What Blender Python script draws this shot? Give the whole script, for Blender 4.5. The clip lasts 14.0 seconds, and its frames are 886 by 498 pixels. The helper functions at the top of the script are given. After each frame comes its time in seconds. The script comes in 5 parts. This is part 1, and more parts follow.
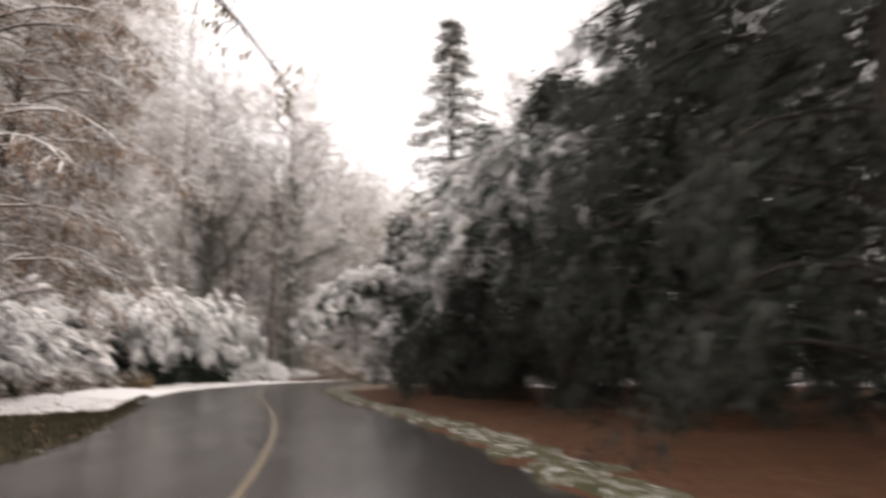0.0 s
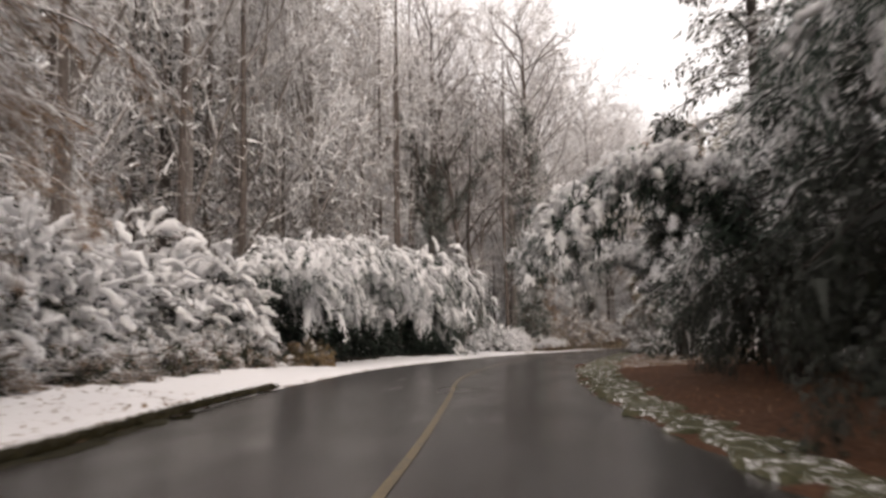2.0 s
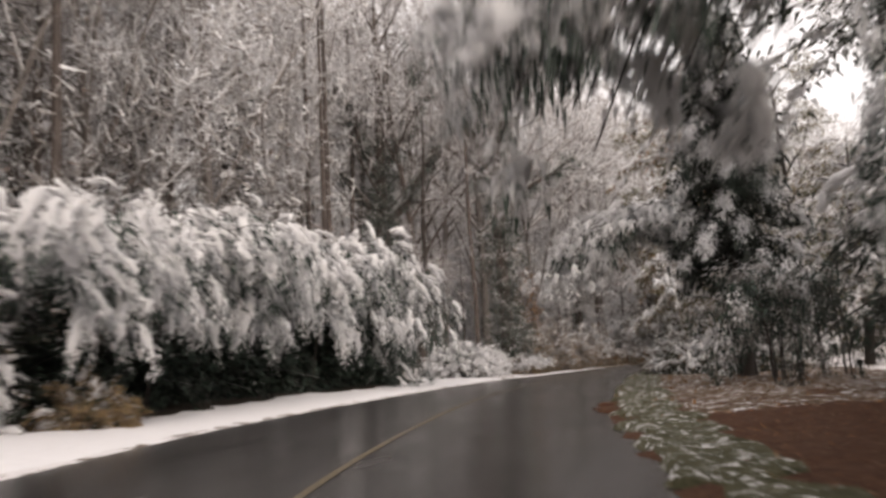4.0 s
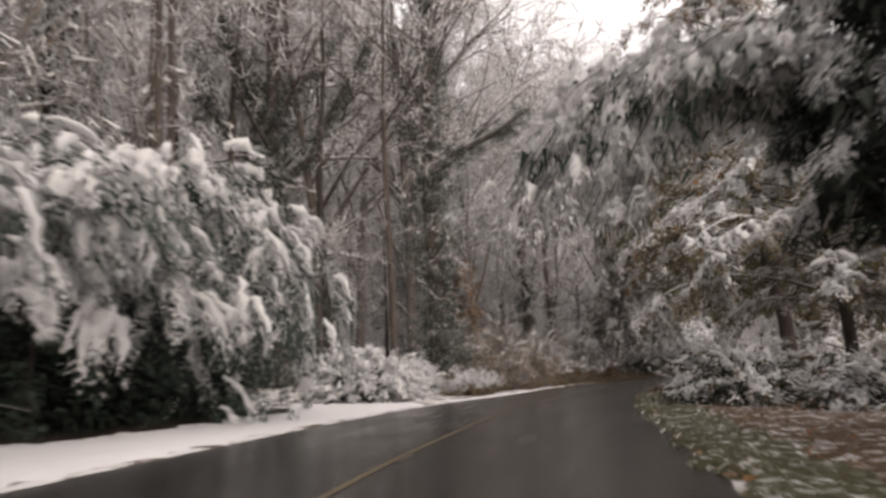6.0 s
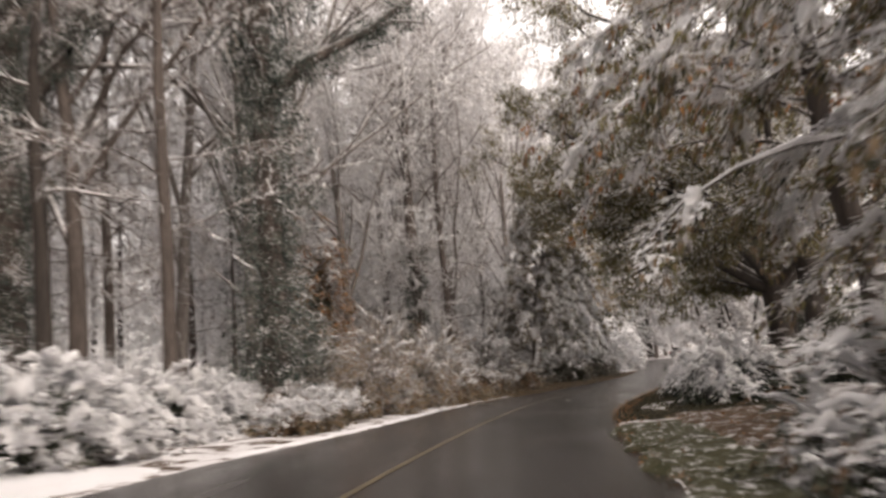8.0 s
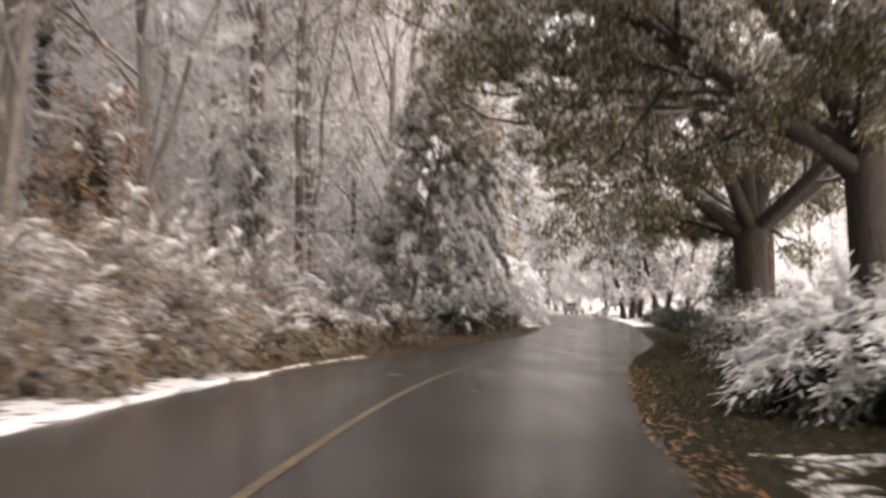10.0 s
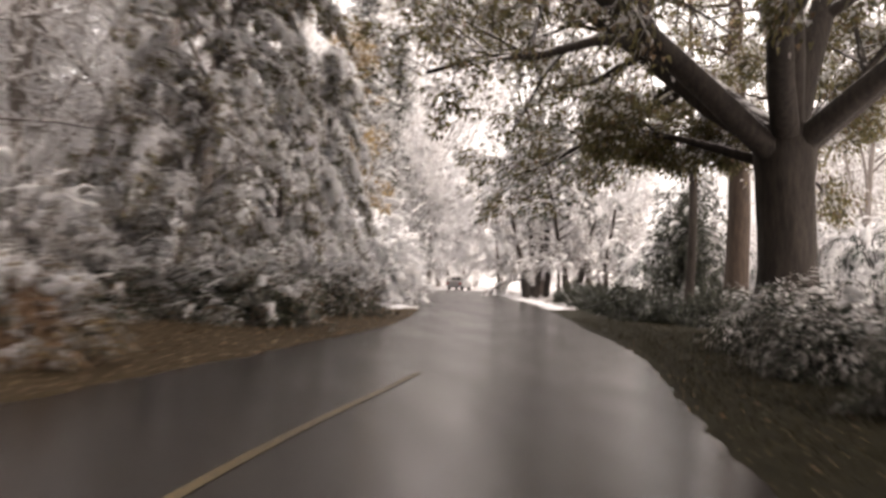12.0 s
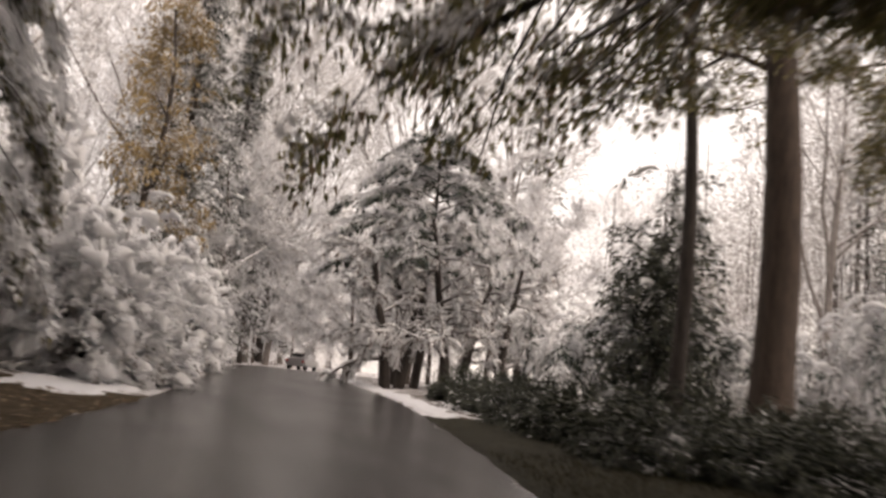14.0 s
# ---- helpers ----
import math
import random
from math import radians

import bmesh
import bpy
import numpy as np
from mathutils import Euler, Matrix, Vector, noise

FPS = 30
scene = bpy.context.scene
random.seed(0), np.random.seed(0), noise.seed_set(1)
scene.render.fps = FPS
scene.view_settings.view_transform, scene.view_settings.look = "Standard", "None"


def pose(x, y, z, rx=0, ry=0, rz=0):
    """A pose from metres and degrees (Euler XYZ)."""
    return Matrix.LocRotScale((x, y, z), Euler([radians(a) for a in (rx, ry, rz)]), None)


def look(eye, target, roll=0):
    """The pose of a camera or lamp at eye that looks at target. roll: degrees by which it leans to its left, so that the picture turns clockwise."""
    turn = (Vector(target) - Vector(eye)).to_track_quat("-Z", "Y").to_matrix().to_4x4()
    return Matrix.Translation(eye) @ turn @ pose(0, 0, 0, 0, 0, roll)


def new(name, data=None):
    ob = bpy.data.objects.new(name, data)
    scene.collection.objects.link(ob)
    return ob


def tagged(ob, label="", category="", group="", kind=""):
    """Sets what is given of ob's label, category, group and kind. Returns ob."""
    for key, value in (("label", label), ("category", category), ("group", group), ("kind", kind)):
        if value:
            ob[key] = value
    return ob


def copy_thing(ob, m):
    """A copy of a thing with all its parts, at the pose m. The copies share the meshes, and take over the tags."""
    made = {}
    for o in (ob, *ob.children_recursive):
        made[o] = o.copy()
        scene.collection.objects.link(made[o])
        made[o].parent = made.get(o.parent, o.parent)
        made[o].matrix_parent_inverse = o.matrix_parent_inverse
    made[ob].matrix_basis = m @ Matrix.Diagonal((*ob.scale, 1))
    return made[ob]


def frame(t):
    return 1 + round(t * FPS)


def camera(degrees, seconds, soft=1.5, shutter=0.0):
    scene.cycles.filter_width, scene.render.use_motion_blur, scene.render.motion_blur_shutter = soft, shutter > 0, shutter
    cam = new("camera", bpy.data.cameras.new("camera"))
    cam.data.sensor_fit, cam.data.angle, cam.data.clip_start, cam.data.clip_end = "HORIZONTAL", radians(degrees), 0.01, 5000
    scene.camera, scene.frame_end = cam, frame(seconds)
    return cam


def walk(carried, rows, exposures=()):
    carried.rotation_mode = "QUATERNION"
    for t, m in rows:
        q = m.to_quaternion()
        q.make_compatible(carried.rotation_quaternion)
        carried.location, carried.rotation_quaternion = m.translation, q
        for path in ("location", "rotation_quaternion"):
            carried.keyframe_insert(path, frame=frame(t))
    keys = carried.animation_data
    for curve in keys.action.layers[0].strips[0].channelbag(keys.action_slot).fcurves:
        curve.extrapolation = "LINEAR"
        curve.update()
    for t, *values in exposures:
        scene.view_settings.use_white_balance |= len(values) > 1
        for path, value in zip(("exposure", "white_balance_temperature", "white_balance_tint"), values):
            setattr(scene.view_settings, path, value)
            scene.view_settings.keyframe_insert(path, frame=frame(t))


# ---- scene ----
import itertools

# ---- camera and its way ----
cam = camera(58.0, 14.0, soft=2.8, shutter=0.7)
PATH = [
    (0.0, (0.000, 0.000, 1.150), (0.000, 9.888, 2.645), 0.00),
    (0.5, (-0.331, 4.121, 1.150), (-1.897, 13.838, 2.919), -1.54),
    (1.0, (-0.828, 8.087, 1.150), (-3.073, 17.706, 2.711), -0.45),
    (1.5, (-1.490, 11.936, 1.150), (-4.229, 21.443, 2.605), -0.63),
    (2.0, (-2.208, 15.621, 1.150), (-5.215, 25.092, 2.265), -0.81),
    (2.5, (-2.981, 19.305, 1.150), (-6.082, 28.737, 2.347), -0.52),
    (3.0, (-3.754, 22.936, 1.150), (-6.819, 32.365, 2.453), -1.45),
    (5.5, (-7.342, 41.611, 1.150), (-9.424, 51.287, 2.578), -3.20),
    (6.0, (-7.894, 45.342, 1.150), (-9.816, 55.040, 2.652), -2.43),
    (6.5, (-8.280, 49.136, 1.150), (-9.781, 58.887, 2.783), -2.80),
    (7.0, (-8.556, 52.930, 1.150), (-9.586, 62.743, 2.774), -5.51),
    (9.5, (-8.556, 71.330, 1.150), (-8.381, 81.252, 2.386), 0.06),
    (10.0, (-8.092, 75.280, 1.150), (-7.456, 85.228, 1.949), 0.50),
    (10.5, (-7.513, 79.149, 1.150), (-6.601, 89.101, 1.511), 0.89),
    (11.0, (-6.817, 83.242, 1.150), (-5.589, 93.158, 1.559), 1.05),
    (11.5, (-5.928, 87.335, 1.150), (-4.249, 97.189, 1.445), 0.80),
    (12.0, (-4.847, 91.390, 1.150), (-2.762, 101.157, 1.662), 1.68),
    (12.5, (-3.649, 95.401, 1.150), (-0.934, 104.981, 2.076), 2.08),
    (13.0, (-2.374, 99.331, 1.150), (0.887, 108.704, 2.381), 2.64),
    (13.5, (-0.983, 103.265, 1.150), (2.616, 112.461, 2.725), 3.47),
    (14.0, (0.331, 107.200, 1.150), (3.883, 116.396, 2.827), 6.20),
]
EXPOSURES = [(0.0, 0.42, 7150, 15), (0.5, 0.05, 7150, 15), (1.5, 0.12, 7200, 15), (3.0, 0.22, 7150, 16), (5.5, 0.1, 7150, 15), (6.0, 0.12, 7150, 15), (6.5, 0.18, 7150, 15), (7.0, 0.32, 7350, 15),
             (9.5, 0.95, 7250, 16), (10.5, 1.3, 7350, 16), (11.3, 1.18, 7400, 17), (12.0, 1.12, 7400, 17), (12.5, 0.94, 7450, 17), (13.0, 0.9, 7500, 17), (13.5, 0.66, 7550, 17), (14.0, 0.28, 7550, 17)]
walk(cam, [(t, look(e, g, r)) for t, e, g, r in PATH], exposures=[(t, e, k, c) for t, e, k, c in EXPOSURES])

# ---- overcast sky and its soft sun ----
SUN_HEIGHT, SUN_TURN = radians(38), radians(145)
world = bpy.data.worlds.new("overcast_sky")
scene.world = world
world.use_nodes = True
wn, wl = world.node_tree.nodes, world.node_tree.links
wn.clear()
sky = wn.new("ShaderNodeTexSky")
sky.sky_type, sky.sun_disc = "NISHITA", False
sky.sun_elevation, sky.sun_rotation = SUN_HEIGHT, SUN_TURN
sky.air_density, sky.dust_density = 1.0, 4.0
bg_sky = wn.new("ShaderNodeBackground")
bg_sky.inputs[1].default_value = 0.05
wl.new(sky.outputs[0], bg_sky.inputs[0])
cloud = wn.new("ShaderNodeBackground")
cloud.inputs[0].default_value = (1.0, 0.97, 0.95, 1)
cloud.inputs[1].default_value = 0.98
both = wn.new("ShaderNodeAddShader")
wl.new(bg_sky.outputs[0], both.inputs[0])
wl.new(cloud.outputs[0], both.inputs[1])
wout = wn.new("ShaderNodeOutputWorld")
wl.new(both.outputs[0], wout.inputs[0])
sun_data = bpy.data.lights.new("sun", "SUN")
sun_data.energy, sun_data.angle, sun_data.color = 0.7, radians(40), (1.0, 0.99, 0.98)
sun = new("sun", sun_data)
sun.matrix_world = look((0, 0, 60), (-60 * math.sin(SUN_TURN), -60 * math.cos(SUN_TURN), 60 - 60 * math.tan(SUN_HEIGHT)))

# ---- materials ----


def material(name, rough=0.8):
    m = bpy.data.materials.new(name)
    m.use_nodes = True
    b = m.node_tree.nodes["Principled BSDF"]
    b.inputs["Roughness"].default_value = rough
    return m, m.node_tree.nodes, m.node_tree.links, b


def ramp(nodes, stops):
    r = nodes.new("ShaderNodeValToRGB")
    while len(r.color_ramp.elements) < len(stops):
        r.color_ramp.elements.new(0.5)
    for e, (pos, col) in zip(r.color_ramp.elements, stops):
        e.position, e.color = pos, (*col, 1)
    return r


def noise_node(nodes, links, scale, detail=4, rough=0.6, stretch=None):
    co = nodes.new("ShaderNodeNewGeometry").outputs["Position"]
    if stretch:
        mp = nodes.new("ShaderNodeMapping")
        mp.inputs["Scale"].default_value = stretch
        links.new(co, mp.inputs[0])
        co = mp.outputs[0]
    n = nodes.new("ShaderNodeTexNoise")
    n.inputs["Scale"].default_value, n.inputs["Detail"].default_value, n.inputs["Roughness"].default_value = scale, detail, rough
    links.new(co, n.inputs["Vector"])
    return n


def mixed(nodes, links, fac, a, b):
    m = nodes.new("ShaderNodeMix")
    m.data_type = "RGBA"
    links.new(fac, m.inputs[0])
    for sock, v in ((m.inputs[6], a), (m.inputs[7], b)):
        if isinstance(v, tuple):
            sock.default_value = (*v, 1)
        else:
            links.new(v, sock)
    return m.outputs[2]


def bump(nodes, links, b, height, strength, distance):
    n = nodes.new("ShaderNodeBump")
    n.inputs["Strength"].default_value, n.inputs["Distance"].default_value = strength, distance
    links.new(height, n.inputs["Height"])
    links.new(n.outputs[0], b.inputs["Normal"])


def leaf_material(name, dark, light, rough=0.55, through_light=0.25, rugged=False):
    """Leaves whose tone differs from leaf to leaf, a little light coming through."""
    m, n, l, b = material(name, rough)
    g = n.new("ShaderNodeNewGeometry")
    mid = tuple((x + y) / 2 for x, y in zip(dark, light))
    r = ramp(n, [(0.0, dark), (0.6, mid), (1.0, light)])
    l.new(g.outputs["Random Per Island"], r.inputs[0])
    l.new(r.outputs[0], b.inputs["Base Color"])
    if rugged:
        grain = noise_node(n, l, 22, 5, 0.7)
        bump(n, l, b, grain.outputs[0], 0.5, 0.05)
    t = n.new("ShaderNodeBsdfTranslucent")
    l.new(r.outputs[0], t.inputs[0])
    mx = n.new("ShaderNodeMixShader")
    mx.inputs[0].default_value = through_light
    l.new(b.outputs[0], mx.inputs[1])
    l.new(t.outputs[0], mx.inputs[2])
    l.new(mx.outputs[0], n["Material Output"].inputs[0])
    return m


def bark_material(name, dark, light, snow_from=0.25, snow_to=0.7, moss=None):
    """Furrowed bark, wet and dark, with snow lying on what faces up."""
    m, n, l, b = material(name, 0.85)
    fine = noise_node(n, l, 9, 6, 0.7, (1, 1, 0.18))
    r = ramp(n, [(0.3, dark), (0.7, light)])
    l.new(fine.outputs[0], r.inputs[0])
    col = r.outputs[0]
    if moss:
        big = noise_node(n, l, 1.3, 3)
        mr = ramp(n, [(0.5, (0, 0, 0)), (0.62, (1, 1, 1))])
        l.new(big.outputs[0], mr.inputs[0])
        col = mixed(n, l, mr.outputs[0], col, moss)
    g = n.new("ShaderNodeNewGeometry")
    sp = n.new("ShaderNodeSeparateXYZ")
    l.new(g.outputs["Normal"], sp.inputs[0])
    patch = noise_node(n, l, 3.0, 3)
    ad = n.new("ShaderNodeMath")
    ad.operation = "MULTIPLY_ADD"
    ad.inputs[1].default_value = 0.9
    l.new(patch.outputs[0], ad.inputs[0])
    l.new(sp.outputs[2], ad.inputs[2])
    sr = ramp(n, [(min(0.98, snow_from), (0, 0, 0)), (min(1.0, snow_to), (1, 1, 1))])
    sc = n.new("ShaderNodeMath")
    sc.operation = "SUBTRACT"
    sc.inputs[1].default_value = 0.4
    l.new(ad.outputs[0], sc.inputs[0])
    l.new(sc.outputs[0], sr.inputs[0])
    l.new(mixed(n, l, sr.outputs[0], col, (0.82, 0.81, 0.82)), b.inputs["Base Color"])
    bump(n, l, b, fine.outputs[0], 0.7, 0.05)
    return m


def snow_material(name, tone=(0.86, 0.86, 0.88), lumps=6.0, dirt=0.0):
    m, n, l, b = material(name, 0.6)
    a = noise_node(n, l, lumps, 6)
    r = ramp(n, [(0.25, tuple(c * (0.93 - dirt) for c in tone)), (0.7, tone)])
    l.new(a.outputs[0], r.inputs[0])
    l.new(r.outputs[0], b.inputs["Base Color"])
    bump(n, l, b, a.outputs[0], 0.6, 0.06)
    return m


SNOW = snow_material("snow")
SNOW_LEAF = leaf_material("snowy_leaf", (0.84, 0.84, 0.85), (0.96, 0.96, 0.97), 0.7, 0.28, True)
FROST_LEAF = leaf_material("frosted_leaf", (0.2, 0.185, 0.172), (0.54, 0.515, 0.495), 0.7, 0.25)
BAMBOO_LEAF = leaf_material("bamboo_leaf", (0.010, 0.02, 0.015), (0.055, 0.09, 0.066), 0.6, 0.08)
# Hemlock green taken near black: shade inside dense foliage put into the colour.
SHADE_DARK_LEAF = leaf_material("shade_dark_needles", (0.006, 0.009, 0.006), (0.026, 0.034, 0.024), 0.6, 0.05)
DUSTED_LEAF = leaf_material("dusted_needles", (0.03, 0.05, 0.042), (0.15, 0.185, 0.165), 0.7, 0.15)
CONIFER_LEAF = leaf_material("conifer_needles", (0.035, 0.042, 0.034), (0.10, 0.11, 0.085))
OLIVE_LEAF = leaf_material("olive_oak_leaf", (0.06, 0.058, 0.024), (0.31, 0.275, 0.13), 0.5, 0.5)
TAN_LEAF = leaf_material("withered_tan_leaf", (0.14, 0.094, 0.056), (0.35, 0.255, 0.16), 0.7, 0.3)
RUST_LEAF = leaf_material("rust_orange_leaf", (0.25, 0.095, 0.035), (0.50, 0.25, 0.09), 0.7, 0.35)
GOLD_LEAF = leaf_material("golden_leaf", (0.24, 0.165, 0.07), (0.42, 0.31, 0.15), 0.7, 0.35)
BEECH_LEAF = leaf_material("beech_leaf", (0.12, 0.075, 0.045), (0.34, 0.225, 0.145), 0.7, 0.3)
SHRUB_LEAF = leaf_material("evergreen_shrub_leaf", (0.018, 0.024, 0.015), (0.08, 0.085, 0.05), 0.55, 0.1)
# Wet grass blades, darkened further to stand for shade beneath the oak.
GRASS_LEAF = leaf_material("wet_blades_shade_dark", (0.016, 0.014, 0.005), (0.058, 0.048, 0.018), 0.6, 0.3)
BARK = bark_material("wet_bark", (0.018, 0.014, 0.012), (0.075, 0.06, 0.052), 0.45, 0.75)
OAK_BARK = bark_material("oak_bark", (0.014, 0.011, 0.01), (0.06, 0.048, 0.04), 0.7, 0.98)
PALE_BARK = bark_material("warm_bark", (0.03, 0.021, 0.016), (0.10, 0.07, 0.053), 0.8, 0.99)
# Darker, snowless copy of the bark; the crown's shade is in its colour.
SHADED_BARK = leaf_material("shade_darkened_bark", (0.012, 0.010, 0.008), (0.035, 0.028, 0.022), 0.85, 0.0, True)
FOREST_BARK = bark_material("forest_bark", (0.035, 0.027, 0.023), (0.15, 0.122, 0.108), 0.4, 0.8)
TWIG_NEEDLE = leaf_material("twig_tip", (0.10, 0.076, 0.064), (0.28, 0.225, 0.195), 0.8, 0.1)
TWIG = bark_material("snowy_twig", (0.10, 0.09, 0.085), (0.22, 0.20, 0.19), 0.05, 0.42)
FROSTED_TWIG = bark_material("frosted_twig", (0.42, 0.40, 0.39), (0.68, 0.67, 0.66), 0.05, 0.42)
FROSTED_BARK = bark_material("frosted_bark", (0.09, 0.075, 0.068), (0.30, 0.27, 0.25), 0.3, 0.7)
DARK_TWIG = bark_material("half_bare_twig", (0.05, 0.042, 0.038), (0.13, 0.11, 0.10), 0.15, 0.55)


def asphalt():
    m, n, l, b = material("wet_asphalt", 0.35)
    grain = noise_node(n, l, 60, 3)
    streak = noise_node(n, l, 0.9, 1, 0.4, (1.6, 0.12, 1))
    stain = noise_node(n, l, 0.35, 1, 0.4)
    r = ramp(n, [(0.3, (0.019, 0.0172, 0.017)), (0.7, (0.044, 0.0405, 0.0395))])
    l.new(grain.outputs[0], r.inputs[0])
    r2 = ramp(n, [(0.1, (0.72, 0.7, 0.7)), (0.9, (1.12, 1.1, 1.1))])
    l.new(streak.outputs[0], r2.inputs[0])
    mul = n.new("ShaderNodeMix")
    mul.data_type, mul.blend_type = "RGBA", "MULTIPLY"
    mul.inputs[0].default_value = 1
    l.new(r.outputs[0], mul.inputs[6])
    l.new(r2.outputs[0], mul.inputs[7])
    l.new(mul.outputs[2], b.inputs["Base Color"])
    ro = ramp(n, [(0.1, (0.13, 0.13, 0.13)), (0.9, (0.33, 0.33, 0.33))])
    sm = n.new("ShaderNodeMath")
    sm.operation = "MULTIPLY_ADD"
    sm.inputs[1].default_value = 0.5
    l.new(stain.outputs[0], sm.inputs[0])
    half = n.new("ShaderNodeMath")
    half.operation = "MULTIPLY"
    half.inputs[1].default_value = 0.5
    l.new(streak.outputs[0], half.inputs[0])
    l.new(half.outputs[0], sm.inputs[2])
    l.new(sm.outputs[0], ro.inputs[0])
    l.new(ro.outputs[0], b.inputs["Roughness"])
    bump(n, l, b, grain.outputs[0], 0.08, 0.006)
    return m


def litter(name, cols, snow=None, scale=5.0, rough=0.8, spots=0.55):
    """Leaf litter, needles or soil in several tones; snow: the noise level above which old snow lies on it."""
    m, n, l, b = material(name, rough)
    b.inputs["Specular IOR Level"].default_value = 0.15
    a = noise_node(n, l, scale, 8, 0.75)
    r = ramp(n, [(0.3 + 0.4 * i / (len(cols) - 1), c) for i, c in enumerate(cols)])
    l.new(a.outputs[0], r.inputs[0])
    col = r.outputs[0]
    if snow:
        s = noise_node(n, l, spots, 9, 0.72)
        sr = ramp(n, [(snow, (0, 0, 0)), (snow + 0.05, (1, 1, 1))])
        l.new(s.outputs[0], sr.inputs[0])
        col = mixed(n, l, sr.outputs[0], col, (0.78, 0.77, 0.78))
    l.new(col, b.inputs["Base Color"])
    bump(n, l, b, a.outputs[0], 0.8, 0.05)
    return m


ASPHALT = asphalt()
FLOOR_LITTER = litter("snow_on_leaf_litter", [(0.03, 0.022, 0.016), (0.10, 0.07, 0.05), (0.17, 0.13, 0.10)], 0.45, spots=1.2)
NEEDLES = litter("pine_needle_mulch", [(0.032, 0.015, 0.009), (0.08, 0.036, 0.019), (0.14, 0.07, 0.038)], 0.9, 9.0)
VERGE = litter("mossy_verge", [(0.026, 0.03, 0.015), (0.072, 0.072, 0.038), (0.15, 0.138, 0.09)], 0.55, 7.0, spots=6.5)
LEAFY = litter("fallen_leaves_and_snow", [(0.045, 0.03, 0.02), (0.115, 0.075, 0.046), (0.2, 0.14, 0.092)], 0.54, 8.0, spots=5.0)
VERGE_SNOW = litter("thin_snow_on_grass", [(0.026, 0.027, 0.012), (0.07, 0.06, 0.03), (0.13, 0.115, 0.075)], 0.5, 7.0, spots=6.0)
DARK_FLOOR = litter("dark_ground_tone", [(0.012, 0.01, 0.008), (0.03, 0.024, 0.018), (0.06, 0.045, 0.035)], None, 8.0)
BROWN_EDGE = litter("brown_leaf_mould", [(0.028, 0.02, 0.011), (0.066, 0.047, 0.025), (0.12, 0.088, 0.05)], 0.8, 7.0)
# Wet grass ground; its tones are also lowered for the oak's shade.
GRASSY = litter("wet_grass_shade_dark", [(0.010, 0.010, 0.005), (0.024, 0.022, 0.011), (0.046, 0.039, 0.022)], 0.76, 6.0)


def paint():
    m, n, l, b = material("worn_yellow_paint", 0.5)
    a = noise_node(n, l, 14, 6, 0.7)
    r = ramp(n, [(0.4, (0.05, 0.044, 0.034)), (0.56, (0.16, 0.118, 0.056)), (0.85, (0.25, 0.185, 0.09))])
    l.new(a.outputs[0], r.inputs[0])
    l.new(r.outputs[0], b.inputs["Base Color"])
    return m


YELLOW = paint()

# ---- mesh helpers ----
rng = np.random.default_rng(7)


def unit(v):
    return v / np.maximum(np.linalg.norm(v, axis=-1, keepdims=True), 1e-9)


def mesh_of(name, verts, faces, mats, index=None, smooth=False):
    """A mesh from arrays: verts (n, 3), faces (m, 3 or 4)."""
    me = bpy.data.meshes.new(name)
    verts, faces = np.asarray(verts, np.float32), np.asarray(faces, np.int32)
    k = faces.shape[1]
    me.vertices.add(len(verts))
    me.vertices.foreach_set("co", verts.ravel())
    me.loops.add(faces.size)
    me.loops.foreach_set("vertex_index", faces.ravel())
    me.polygons.add(len(faces))
    me.polygons.foreach_set("loop_start", np.arange(0, faces.size, k, dtype=np.int32))
    for m in mats:
        me.materials.append(m)
    if index is not None:
        me.polygons.foreach_set("material_index", np.asarray(index, np.int32))
    me.polygons.foreach_set("use_smooth", np.full(len(faces), smooth))
    me.update(calc_edges=True)
    me.validate()
    return me


def part(name, me, parent, label="", kind=""):
    ob = new(name, me)
    if parent is not None:
        ob.parent = parent
    return tagged(ob, label, kind=kind)


def thing(name, where, label, category, group="", kind=""):
    ob = new(name)
    ob.empty_display_size = 0.3
    ob.matrix_basis = where if isinstance(where, Matrix) else pose(*where)
    return tagged(ob, label, category, group, kind)


def tube_arrays(pts, rad, sides):
    """Tapered tubes along many lines at once: pts (m, n, 3), rad (m, n)."""
    m, n, _ = pts.shape
    tan = unit(np.gradient(pts, axis=1))
    ref = np.where(np.abs(tan[..., 2:3]) > 0.8, np.array([1.0, 0, 0]), np.array([0, 0, 1.0]))
    a = unit(np.cross(tan, ref))
    b = np.cross(tan, a)
    ang = np.arange(sides) * 2 * np.pi / sides
    ring = a[:, :, None] * np.cos(ang)[:, None] + b[:, :, None] * np.sin(ang)[:, None]
    v = pts[:, :, None] + ring * rad[:, :, None, None]
    idx = np.arange(m * n * sides).reshape(m, n, sides)
    nxt = np.roll(idx, -1, axis=2)
    f = np.stack([idx[:, :-1], idx[:, 1:], nxt[:, 1:], nxt[:, :-1]], -1).reshape(-1, 4)
    return v.reshape(-1, 3), f


def joined(chunks):
    vs, fs, k = [], [], 0
    for v, f in chunks:
        vs.append(v)
        fs.append(f + k)
        k += len(v)
    return np.concatenate(vs), np.concatenate(fs)


def tubes(lines, sides):
    """lines: (points (n, 3), radii (n)) of any lengths."""
    by = {}
    for p, r in lines:
        by.setdefault(len(p), []).append((p, r))
    return joined([tube_arrays(np.array([p for p, _ in g]), np.array([r for _, r in g]), sides) for g in by.values()])


